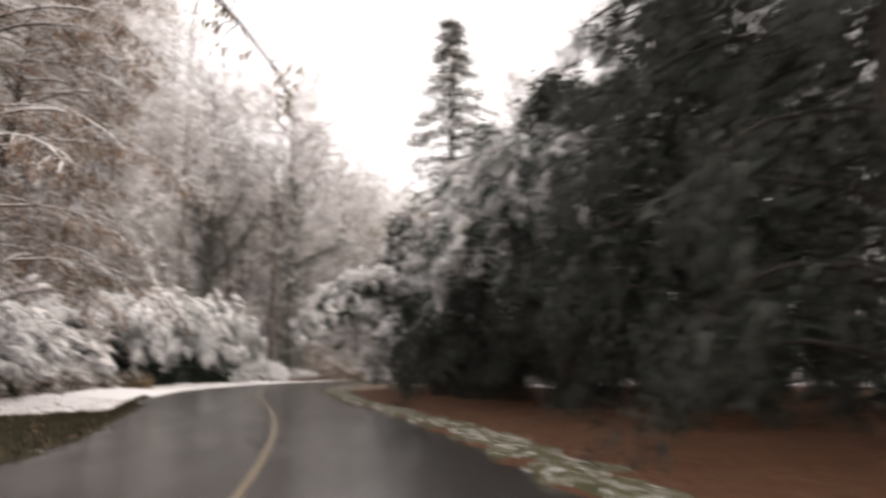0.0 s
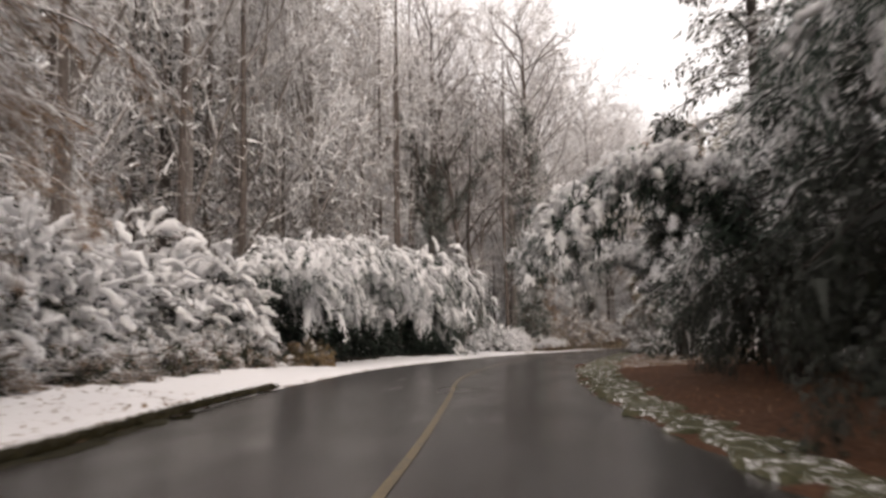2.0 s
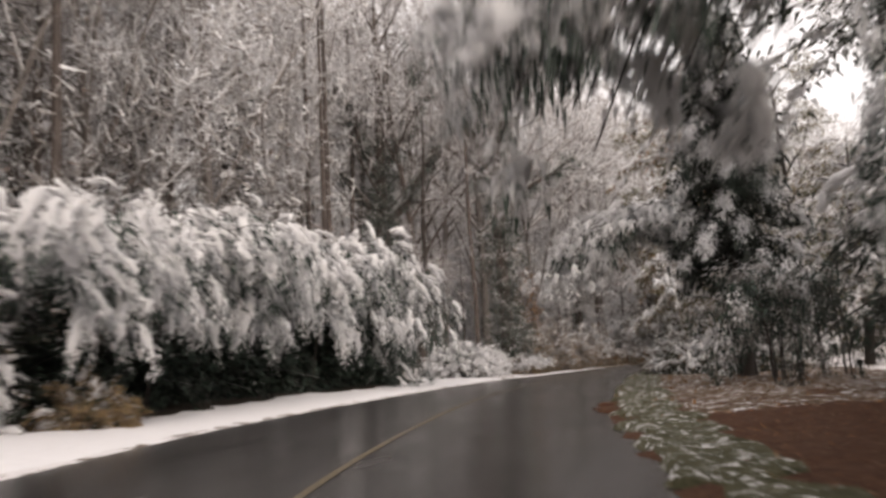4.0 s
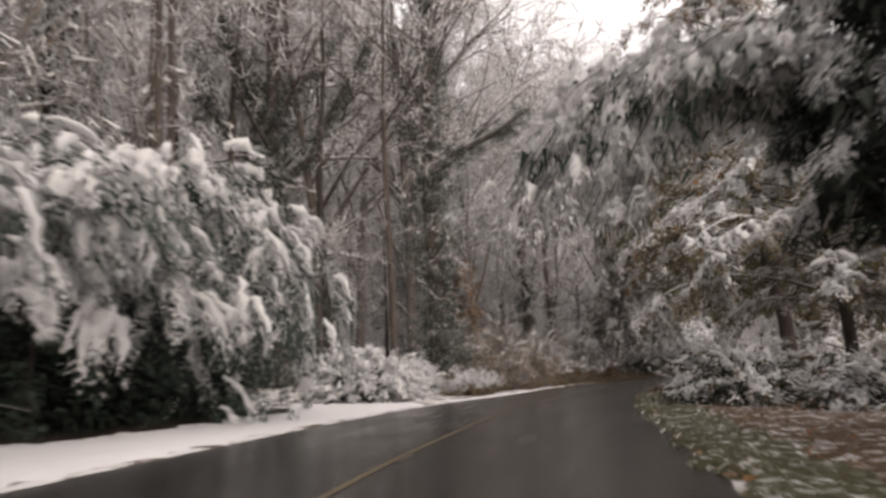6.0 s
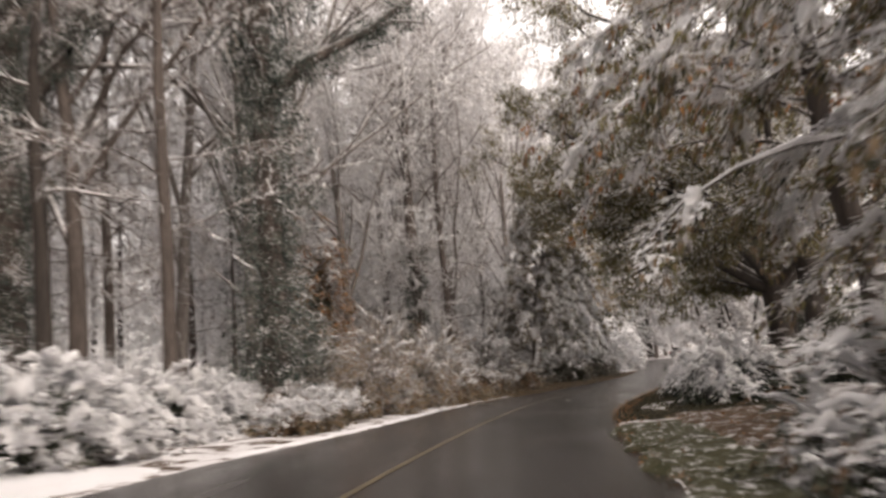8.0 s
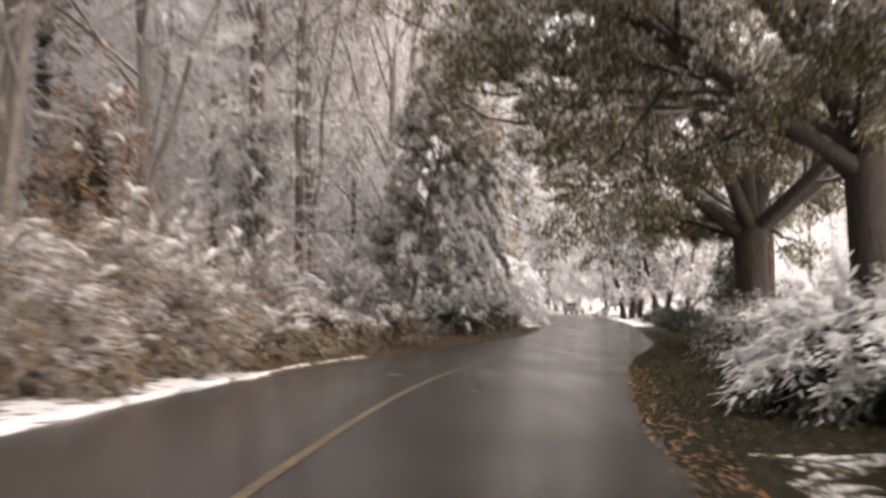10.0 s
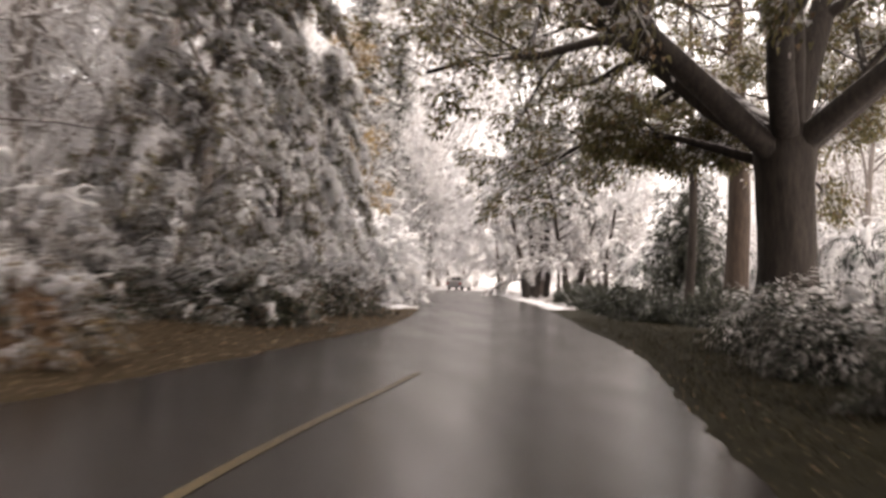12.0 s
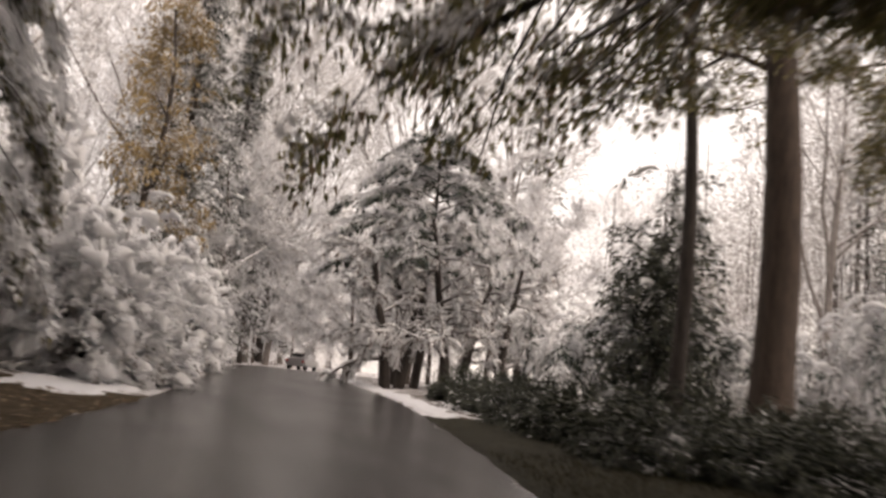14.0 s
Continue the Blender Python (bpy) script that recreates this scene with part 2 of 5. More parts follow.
GOLD = (1 + 5 ** 0.5) / 2
LUMP = unit(np.array([(-1, GOLD, 0), (1, GOLD, 0), (-1, -GOLD, 0), (1, -GOLD, 0), (0, -1, GOLD), (0, 1, GOLD), (0, -1, -GOLD), (0, 1, -GOLD), (GOLD, 0, -1), (GOLD, 0, 1), (-GOLD, 0, -1), (-GOLD, 0, 1)], float))
LUMP_FACES = np.array([(a, b, c) for a, b, c in itertools.combinations(range(12), 3) if max(np.linalg.norm(LUMP[a] - LUMP[b]), np.linalg.norm(LUMP[b] - LUMP[c]), np.linalg.norm(LUMP[a] - LUMP[c])) < 1.2])
LUMP_FACES = np.array([t if np.dot(np.cross(LUMP[t[1]] - LUMP[t[0]], LUMP[t[2]] - LUMP[t[0]]), LUMP[t[0]]) > 0 else t[::-1] for t in LUMP_FACES])
FIELD_WAYS = unit(rng.normal(size=(6, 3))) * np.array([1.0, 1.3, 1.7, 2.1, 2.6, 3.1])[:, None]
FIELD_PHASE = rng.random(6) * 6.28


def field(p, size):
    """A smooth random field through space, about -1 to 1, whose lumps are some size metres wide."""
    return (np.sin(p @ FIELD_WAYS.T * (2.2 / size) + FIELD_PHASE) * np.array([1, 0.9, 0.8, 0.6, 0.5, 0.4])).sum(-1) / 2.2


class Leaves:
    """Gathers leaves (small pointed blades) and makes one mesh of them."""

    def __init__(self):
        self.v, self.m, self.pads = [], [], []

    def add(self, base, way, length, width, mat, flat=0.0):
        """flat: how far each leaf lies with its face up (0 to 1)."""
        n = len(base)
        if n == 0:
            return
        way = unit(way)
        side = unit(np.cross(way, rng.normal(size=(n, 3))))
        if flat > 0:
            level = unit(np.cross(way, np.array([0, 0, 1.0])) + 1e-6)
            side = unit(side * (1 - flat) + level * flat * np.sign((side * level).sum(-1, keepdims=True) + 1e-9))
        length, width = np.broadcast_to(length, n)[:, None], np.broadcast_to(width, n)[:, None]
        root = base + way * length * 0.12
        q = np.stack([root + side * width, base + way * length, root - side * width], 1)
        self.v.append(q)
        self.m.append(np.broadcast_to(mat, n))

    def pad(self, lines, radius, mat, flat=0.65, lift=0.4, sides=5):
        """Pillows of snow along the lines (m, n, 3), thickest in the middle, uneven, flattened."""
        m, n, _ = lines.shape
        if m == 0:
            return
        r = np.broadcast_to(radius, m)[:, None] * (0.25 + 0.75 * np.sin(np.pi * np.linspace(0.06, 0.94, n)) ** 0.7)[None] * (0.5 + 1.0 * rng.random((m, n)))
        c = lines + np.array([0, 0, 1.0]) * (r * lift)[..., None] + rng.normal(size=lines.shape) * (0.35 * r)[..., None]
        v, f = tube_arrays(c, r, sides)
        mid = np.repeat(c.reshape(-1, 3), sides, 0)
        v = mid + (v - mid) * (0.45 + 1.0 * rng.random((len(v), 1))) * np.array([1, 1, flat])
        f = np.concatenate([f[:, [0, 1, 2]], f[:, [0, 2, 3]]])
        self.pads.append((v, f, mat))

    def blobs(self, centres, radius, mat, way, flat=0.75, longer=2.1):
        """Lumps of snow: uneven little pillows, drawn out along way and flattened."""
        n = len(centres)
        if n == 0:
            return
        r = np.broadcast_to(radius, n)
        w = unit(way)
        v = LUMP[None] * (0.72 + 0.56 * rng.random((n, len(LUMP), 1)))
        v = v + w[:, None, :] * (v * w[:, None, :]).sum(-1, keepdims=True) * (longer - 1)
        v = v * np.array([1, 1, flat]) * r[:, None, None] + centres[:, None, :]
        f = LUMP_FACES[None] + (np.arange(n) * len(LUMP))[:, None, None]
        self.pads.append((v.reshape(-1, 3), f.reshape(-1, 3), mat))

    def mesh(self, name, mats):
        q = np.concatenate(self.v) if self.v else np.zeros((0, 3, 3))
        vs, fs, ms, k = [q.reshape(-1, 3)], [np.arange(len(q) * 3).reshape(-1, 3)], list(self.m), len(q) * 3
        for v, f, mat in self.pads:
            vs.append(v)
            fs.append(f + k)
            ms.append(np.full(len(f), mat))
            k += len(v)
        soft = np.concatenate([np.zeros(len(q), bool), np.ones(sum(len(f) for _, f, _ in self.pads), bool)])
        me = mesh_of(name, np.concatenate(vs), np.concatenate(fs), mats, np.concatenate(ms))
        me.polygons.foreach_set("use_smooth", soft)
        return me


def grow(p, d, length, r, depth, spec, out):
    """One branch and, by spec, its children. spec rows: points, wiggle, lift, children, their length, their angle, taper."""
    n, wig, lift, kids, ratio, angle, taper = spec[depth]
    pts, rad, ways = [p], [r], [d]
    for i in range(1, n):
        d = d + rng.normal(size=3) * wig
        d[2] += lift
        d = d / np.linalg.norm(d)
        p = p + d * (length / (n - 1))
        pts.append(p)
        rad.append(r * (1 - (1 - taper) * i / (n - 1)))
        ways.append(d)
    pts, rad = np.array(pts), np.array(rad)
    out[depth].append((pts, rad))
    if depth + 1 >= len(spec):
        return
    first = 0.3 if depth else 0.2
    for k in range(kids):
        t = first + (1 - first) * (k + rng.random()) / kids
        i = min(int(t * (n - 1)), n - 2)
        u = t * (n - 1) - i
        q, w = pts[i] * (1 - u) + pts[i + 1] * u, ways[i + 1]
        side = np.cross(w, rng.normal(size=3))
        side /= np.linalg.norm(side) + 1e-9
        a = angle * (0.7 + 0.6 * rng.random())
        cd = w * math.cos(a) + side * math.sin(a)
        grow(q, cd, length * ratio * (1.25 - 0.6 * t) * (0.75 + 0.5 * rng.random()), (rad[i] * (1 - u) + rad[i + 1] * u) * 0.55, depth + 1, spec, out)


def tree_lines(p, d, length, r, spec):
    out = [[] for _ in spec]
    grow(np.array(p, float), np.array(d, float), length, r, 0, spec, out)
    return out


def clump_leaves(lv, centres, out_way, radius, per, length, width, mats, probs, snow=None, snow_p=0.0, droop=0.6, squash=0.8):
    """Leaf clusters about the given centres; snow: the slot of snowed-on leaves, likelier towards a cluster's top."""
    n = len(centres)
    rad = np.broadcast_to(radius, n)
    c = np.repeat(centres, per, 0)
    rr = np.repeat(rad, per)
    off = unit(rng.normal(size=(n * per, 3))) * (rng.random((n * per, 1)) ** 0.5)
    off[:, 2] *= squash
    base = c + off * rr[:, None]
    way = off * 0.8 + np.repeat(out_way, per, 0) * 0.5 + rng.normal(size=(n * per, 3)) * 0.35
    way[:, 2] -= droop
    mat = rng.choice(mats, n * per, p=probs)
    size = length * (0.7 + 0.6 * rng.random(n * per))
    wide = width * (0.7 + 0.6 * rng.random(n * per))
    if snow is not None:
        need = 1 - 2 * np.broadcast_to(snow_p, n) - 0.45 * (out_way[:, 2] - 0.35) + 0.25 * rng.normal(size=n)
        on = off[:, 2] / squash + 0.3 * rng.normal(size=n * per) > np.repeat(need, per)
        mat = np.where(on, snow, mat)
        way[on, 2] *= 0.4
        wide = np.where(on, wide * 1.5, wide)
    lv.add(base, way, size, wide, mat, 0.35)


def along(lines, t):
    """The points and ways at t (0 to 1, one a line and sample) on lines (m, n, 3)."""
    m, n, _ = lines.shape
    i = np.minimum((t * (n - 1)).astype(int), n - 2)
    u = (t * (n - 1) - i)[..., None]
    k = np.arange(m)[:, None]
    a, b = lines[k, i], lines[k, i + 1]
    return (a * (1 - u) + b * u).reshape(-1, 3), unit(b - a).reshape(-1, 3)


def plume_leaves(lv, start, way, length, per, leaf, width, green, snow, snow_p, bend=1.4, spread=0.35, frost=None, frost_p=0.35, pads=0.0, pad_r=0.32):
    """Hanging sprays: each starts along way and bends down under its load; leaves stand off it and hang. Snow lies on its upper reach."""
    n = len(start)
    L = np.broadcast_to(length, n)[:, None]
    steps = 7
    p, d = start.copy(), unit(way)
    line = [p]
    for i in range(steps):
        d = unit(d + np.array([0, 0, -1.0]) * bend / steps * (0.6 + 0.8 * rng.random((n, 1))))
        p = p + d * L / steps
        line.append(p)
    line = np.stack(line, 1)
    t = rng.random((n, per)) ** 0.8
    i = np.minimum((t * steps).astype(int), steps - 1)
    u = (t * steps - i)[..., None]
    k = np.arange(n)[:, None]
    base = line[k, i] * (1 - u) + line[k, i + 1] * u
    tan = unit(line[k, i + 1] - line[k, i])
    base = base.reshape(-1, 3)
    tan = tan.reshape(-1, 3)
    tt = t.reshape(-1)
    jit = unit(rng.normal(size=base.shape)) * (rng.random((len(base), 1)) ** 0.6)
    fat = (np.repeat(np.broadcast_to(spread, n), per) * (0.35 + 0.65 * np.sin(np.pi * np.clip(tt * 0.8 + 0.15, 0, 1))))[:, None]
    base = base + jit * fat
    w = tan * 0.9 + jit * 0.45 + np.array([0, 0, -0.45])
    need = np.repeat(1 - 2 * np.broadcast_to(snow_p, n) + 0.2 * rng.normal(size=n), per)
    score = 0.8 * jit[:, 2] + 0.95 * (0.58 - tt) + 0.4 * field(base, 1.0) + 0.12 * rng.normal(size=len(base))
    on = score > need
    mat = np.where(on, snow, green if np.isscalar(green) else rng.choice(len(green), len(base), p=green))
    if frost is not None:
        mat = np.where(~on & (score > need - 0.9 * frost_p) & (rng.random(len(base)) < 0.75), frost, mat)
    w[on, 2] *= 0.25
    wide = width * (0.7 + 0.6 * rng.random(len(base))) * np.where(on, 1.6, 1.0)
    size = leaf * (0.6 + 0.8 * rng.random(len(base)))
    lv.add(base[~on], w[~on], size[~on], wide[~on], mat[~on], 0.25)
    lv.add(base[on], w[on], size[on], wide[on], mat[on], 0.8)
    if pads > 0:
        load = np.broadcast_to(snow_p, n) + 0.35 * field(line[:, 3], 1.3) + 0.12 * rng.normal(size=n)
        laden = (load > 0.6 - 0.14 * pads) & (rng.random(n) < 0.55 + 0.45 * pads)
        size = np.broadcast_to(spread, n)[laden] * pad_r * (0.65 + 0.6 * rng.random(laden.sum()))
        lv.pad(line[laden, :6], size * 0.95, snow, 0.75, 0.5, 6)
        m, k = laden.sum(), 22
        q, w = along(line[laden], 0.75 * rng.random((m, k)))
        off = unit(rng.normal(size=q.shape)) * np.array([1, 1, 0.75])
        off[:, 2] = np.abs(off[:, 2]) - 0.25
        r = np.repeat(size, k)[:, None]
        hang = rng.random((len(q), 1))
        lv.add(q + off * r * 1.15, w * [0.8, 0.8, 0.4] + off * 0.4 - hang * [0, 0, 0.35], leaf * (0.55 + 0.8 * rng.random(len(q))), (np.minimum(0.35 * r[:, 0], 0.024) + width) * (0.4 + 0.5 * rng.random(len(q))), snow, 0.8)
    return line


# ---- the lie of the land ----
ROAD_ROWS = [  # y, left edge, yellow line, right edge
    (-120, 9.0, 12.2, 15.4), (-60, 2.6, 5.8, 9.0), (-20, -2.5, 0.7, 3.8), (0, -4.1, -0.9, 2.2), (14, -6.2, -2.9, 0.3), (22, -8.6, -4.65, -1.5), (30, -11.1, -6.7, -3.65),
    (36, -12.6, -8.3, -4.95), (45, -14.2, -9.8, -6.3), (52, -14.6, -10.5, -6.8), (60, -14.6, -10.65, -7.0), (66, -14.4, -10.45, -7.15),
    (73, -13.7, -9.85, -6.9), (80, -12.1, -9.0, -6.1), (88, -10.8, -7.55, -4.2), (96, -8.55, -5.2, -1.7), (105, -4.9, -1.6, 1.8),
    (114, -1.4, 1.2, 4.3), (121, 0.5, 3.2, 6.2), (130, 2.3, 4.9, 8.2), (139, 3.9, 6.4, 9.3), (150, 5.8, 8.5, 11.4), (163, 8.6, 11.4, 14.6), (176, 13.0, 16.4, 20.2), (190, 22.0, 26.4, 31.0), (210, 40.0, 45.0, 50.0), (300, 130, 135, 140),
    (600, 430, 435, 440)]
RY = np.array([r[0] for r in ROAD_ROWS], float)


def smooth_line(col):
    """A curve through the rows, evaluated at any y (cubic, with natural slopes)."""
    v = np.array([r[col] for r in ROAD_ROWS], float)
    s = np.gradient(v, RY)

    def f(y):
        y = np.asarray(y, float)
        i = np.clip(np.searchsorted(RY, y) - 1, 0, len(RY) - 2)
        h = RY[i + 1] - RY[i]
        u = np.clip((y - RY[i]) / h, 0, 1)
        return ((1 + 2 * u) * (1 - u) ** 2 * v[i] + u * (1 - u) ** 2 * h * s[i] + u * u * (3 - 2 * u) * v[i + 1] + u * u * (u - 1) * h * s[i + 1])
    return f


left_edge, mid_line, right_edge = smooth_line(1), smooth_line(2), smooth_line(3)


def step(a, b, x):
    u = np.clip((np.asarray(x, float) - a) / (b - a), 0, 1)
    return u * u * (3 - 2 * u)


def road_z(y):
    return np.interp(y, [100, 114, 127, 140, 160, 200, 300, 600], [0, 0.16, 0.45, 0.85, 1.1, 1.15, 0.6, -3])


def wave(x, y, s, seed=0.0):
    """A cheap rolling unevenness between about -1 and 1."""
    return (np.sin(x * 1.3 / s + seed) * np.cos(y * 1.1 / s + 1.7 * seed) + 0.6 * np.sin(x * 2.9 / s - y * 2.3 / s + seed * 3.1) + 0.3 * np.cos(x * 5.3 / s + y * 6.1 / s + seed)) / 1.9


def ground_z(x, y):
    x, y = np.asarray(x, float), np.asarray(y, float)
    dl, dr = left_edge(y) - x, x - right_edge(y)
    d = np.maximum(dl, dr)
    rise_l = 0.045 * np.clip(dl, 0, 14) + 0.02 * np.clip(dl - 14, 0, 200)
    rise_r = 0.012 * np.clip(dr, 0, 10) + 0.02 * np.clip(dr - 10, 0, 200)
    side = np.where(dl > dr, rise_l, rise_r)
    rough = 0.05 * wave(x, y, 1.4) + 0.15 * wave(x, y, 6.0, 2.0)
    return road_z(y) + np.where(d > 0, -0.01 + side + rough * step(0.6, 5, d), -0.06 * step(0, 0.35, -d) - 0.01)


def stretch_axis(near0, near1, stepsize, far0, far1, k=14):
    a = np.arange(near0, near1 + 1e-6, stepsize)
    lo = near0 - np.geomspace(1, near0 - far0 + 1, k)[1:][::-1] + 1
    hi = near1 + np.geomspace(1, far1 - near1 + 1, k)[1:] - 1
    return np.concatenate([lo, a, hi])


def grid_mesh(name, xs, ys, zf, mats, smooth=True):
    X, Y = np.meshgrid(xs, ys)
    v = np.stack([X, Y, zf(X, Y)], -1).reshape(-1, 3)
    nx, ny = len(xs), len(ys)
    i = np.arange(nx * ny).reshape(ny, nx)
    f = np.stack([i[:-1, :-1], i[:-1, 1:], i[1:, 1:], i[1:, :-1]], -1).reshape(-1, 4)
    return mesh_of(name, v, f, mats, smooth=smooth)


tagged(new("ground", grid_mesh("ground", stretch_axis(-34, 34, 0.55, -900, 900), stretch_axis(-20, 190, 0.8, -900, 1500), ground_z, [FLOOR_LITTER])),
       "woodland floor of brown leaf litter under patchy snow", "ground", kind="structure")


def band(name, y0, y1, inner, outer, lift, mats, dy=0.35, cols=9, label="", category="", seed=0.0, ragged=0.25, kind="structure", lumps=0.02):
    """A sheet that follows the road from y0 to y1 between the lines inner(y) and outer(y); its rims dip into the ground."""
    ys = np.arange(y0, y1, dy)
    t = np.linspace(0, 1, cols)
    a = inner(ys) + ragged * (wave(ys, ys * 0 + seed, 0.5, seed) + 0.6 * rng.normal(size=len(ys)) * 0.5)
    b = outer(ys) + ragged * 1.5 * (wave(ys, ys * 0 + 3 + seed, 0.9, seed + 1) + 0.4 * rng.normal(size=len(ys)))
    X = a[:, None] * (1 - t) + b[:, None] * t
    Y = np.repeat(ys[:, None], cols, 1)
    rim = np.minimum(1, np.minimum(np.arange(cols), np.arange(cols)[::-1]))[None, :] * np.minimum(1, np.minimum(ys - y0, y1 - dy - ys) / 0.8)[:, None]
    Z = np.maximum(ground_z(X, Y), road_z(Y) - 0.01) + lift * (2 * rim - 1) * (0.5 + 0.5 * rim) + rim * lumps * (wave(X, Y, 0.25, seed) + rng.normal(size=X.shape) * 0.5)
    v = np.stack([X, Y, Z], -1).reshape(-1, 3)
    i = np.arange(len(ys) * cols).reshape(len(ys), cols)
    f = np.stack([i[:-1, :-1], i[:-1, 1:], i[1:, 1:], i[1:, :-1]], -1).reshape(-1, 4)
    me = mesh_of(name, v, f, mats, smooth=True)
    return tagged(new(name, me), label, category, kind=kind)


def road_sheet(name, fa, fb, lift, mats, y0, y1, cols, dy, label, category):
    ys = np.concatenate([np.arange(y0, min(y1, 200), dy), np.arange(200, y1, 6.0)]) if y1 > 200 else np.arange(y0, y1, dy)
    t = np.linspace(0, 1, cols)
    X = fa(ys)[:, None] * (1 - t) + fb(ys)[:, None] * t
    Y = np.repeat(ys[:, None], cols, 1)
    crown = 0.05 * (1 - (2 * t - 1) ** 2) if cols > 3 else 0.05 + 0 * t
    Z = road_z(Y) + lift + crown[None, :]
    v = np.stack([X, Y, Z], -1).reshape(-1, 3)
    i = np.arange(len(ys) * cols).reshape(len(ys), cols)
    f = np.stack([i[:-1, :-1], i[:-1, 1:], i[1:, 1:], i[1:, :-1]], -1).reshape(-1, 4)
    return tagged(new(name, mesh_of(name, v, f, mats, smooth=True)), label, category, kind="structure")


def uneven(f, amount, seed):
    return lambda y: f(y) + amount * (wave(y, y * 0, 0.6, seed) + 0.5 * wave(y, y * 0, 0.17, seed + 2))


road_sheet("road", uneven(left_edge, 0.06, 1.0), uneven(right_edge, 0.06, 4.0), 0.0, [ASPHALT], -110, 520, 13, 0.5, "wet dark asphalt park road with a slight crown", "road")
road_sheet("road_line", lambda y: mid_line(y) - 0.05, lambda y: mid_line(y) + 0.05, 0.006, [YELLOW], -100, 102, 2, 0.8, "worn single yellow line along the middle of the road", "road marking")

# verges
band("snow_bank", 18.5, 74, lambda y: left_edge(y) - 0.18 - 2.2 * step(24, 18.5, y), lambda y: left_edge(y) - 3.8, 0.05, [SNOW], label="strip of fresh white snow beside the road", category="snow", seed=1.0)
# Near-black ground sheet without snow below the hedge.
band("hedge_floor", 42, 69, lambda y: left_edge(y) - 13.0, lambda y: left_edge(y) - 3.6 + 1.3 * step(55, 61, y), 0.075, [DARK_FLOOR], cols=20, label="dark ground sheet under the bamboo", category="soil", seed=8.0)
band("snow_bank", 74, 97, lambda y: left_edge(y) - 0.1, lambda y: left_edge(y) - 0.36 + 0.14 * step(82, 90, y), 0.035, [SNOW], label="thin rim of snow along the road edge", category="snow", seed=2.0, ragged=0.14)
band("snow_bank", 121, 152, lambda y: left_edge(y) - 0.5, lambda y: left_edge(y) - 2.2, 0.07, [SNOW], label="snow lying along the far road shoulder", category="snow", seed=2.5)
band("snow_bank", 124, 150, lambda y: right_edge(y) + 0.15, lambda y: right_edge(y) + 0.9, 0.06, [SNOW], label="snow rim at the far road shoulder", category="snow", seed=2.8)
band("snow_bank", 108, 124, lambda y: right_edge(y) + 5.4, lambda y: right_edge(y) + 7.4, 0.06, [SNOW], label="snow patch behind the junipers", category="snow", seed=2.9)
band("grass_verge", -20, 28, lambda y: left_edge(y) + 0.16, lambda y: left_edge(y) - 9.0 + 8.6 * step(9, 23.5, y) + 0.5 * step(23, 28, y), 0.03, [GRASSY], cols=26, label="dark wet grass verge with fallen leaves", category="verge", seed=5.0, ragged=0.26)
band("needle_mulch", -10, 50, lambda y: right_edge(y) - 0.3, lambda y: right_edge(y) + 20 - 16 * step(40, 50, y), 0.06, [NEEDLES], cols=44, label="rust-brown pine needle mulch under the evergreens", category="mulch", seed=3.0)
band("verge", -8, 76, lambda y: right_edge(y) - 0.1, lambda y: right_edge(y) + 0.75 + 0.5 * step(25, 45, y), 0.095, [VERGE], label="mossy verge dusted with snow", category="verge", seed=4.0)
band("leafy_verge", 44, 78, lambda y: right_edge(y) + 0.9, lambda y: right_edge(y) + 8, 0.075, [LEAFY], cols=20, label="brown fallen leaves and snow under the shrubs", category="verge", seed=4.5)
band("grass_verge", 76, 126, lambda y: right_edge(y) - 0.16, lambda y: right_edge(y) + 4.5, 0.03, [GRASSY], cols=22, label="olive grass verge with fallen leaves", category="verge", seed=6.0, ragged=0.1)
band("snow_patch", 77.5, 82.5, lambda y: right_edge(y) + 0.55 + 0.1 * abs(y - 80), lambda y: right_edge(y) + 1.35 - 0.1 * abs(y - 80), 0.05, [VERGE_SNOW], label="thin patch of snow melting into the grass", category="snow", seed=2.2, ragged=0.3, dy=0.2)
band("mulch_verge", 90, 124, lambda y: left_edge(y) - 5.5, lambda y: left_edge(y) + 0.16, 0.03, [BROWN_EDGE], cols=24, label="brown leaf-strewn shoulder", category="verge", seed=7.0, ragged=0.1)

# ---- kinds of things ----


def bezier(p0, p1, p2, p3, n):
    t = np.linspace(0, 1, n)[:, None]
    return (1 - t) ** 3 * p0 + 3 * t * (1 - t) ** 2 * p1 + 3 * t * t * (1 - t) * p2 + t ** 3 * p3


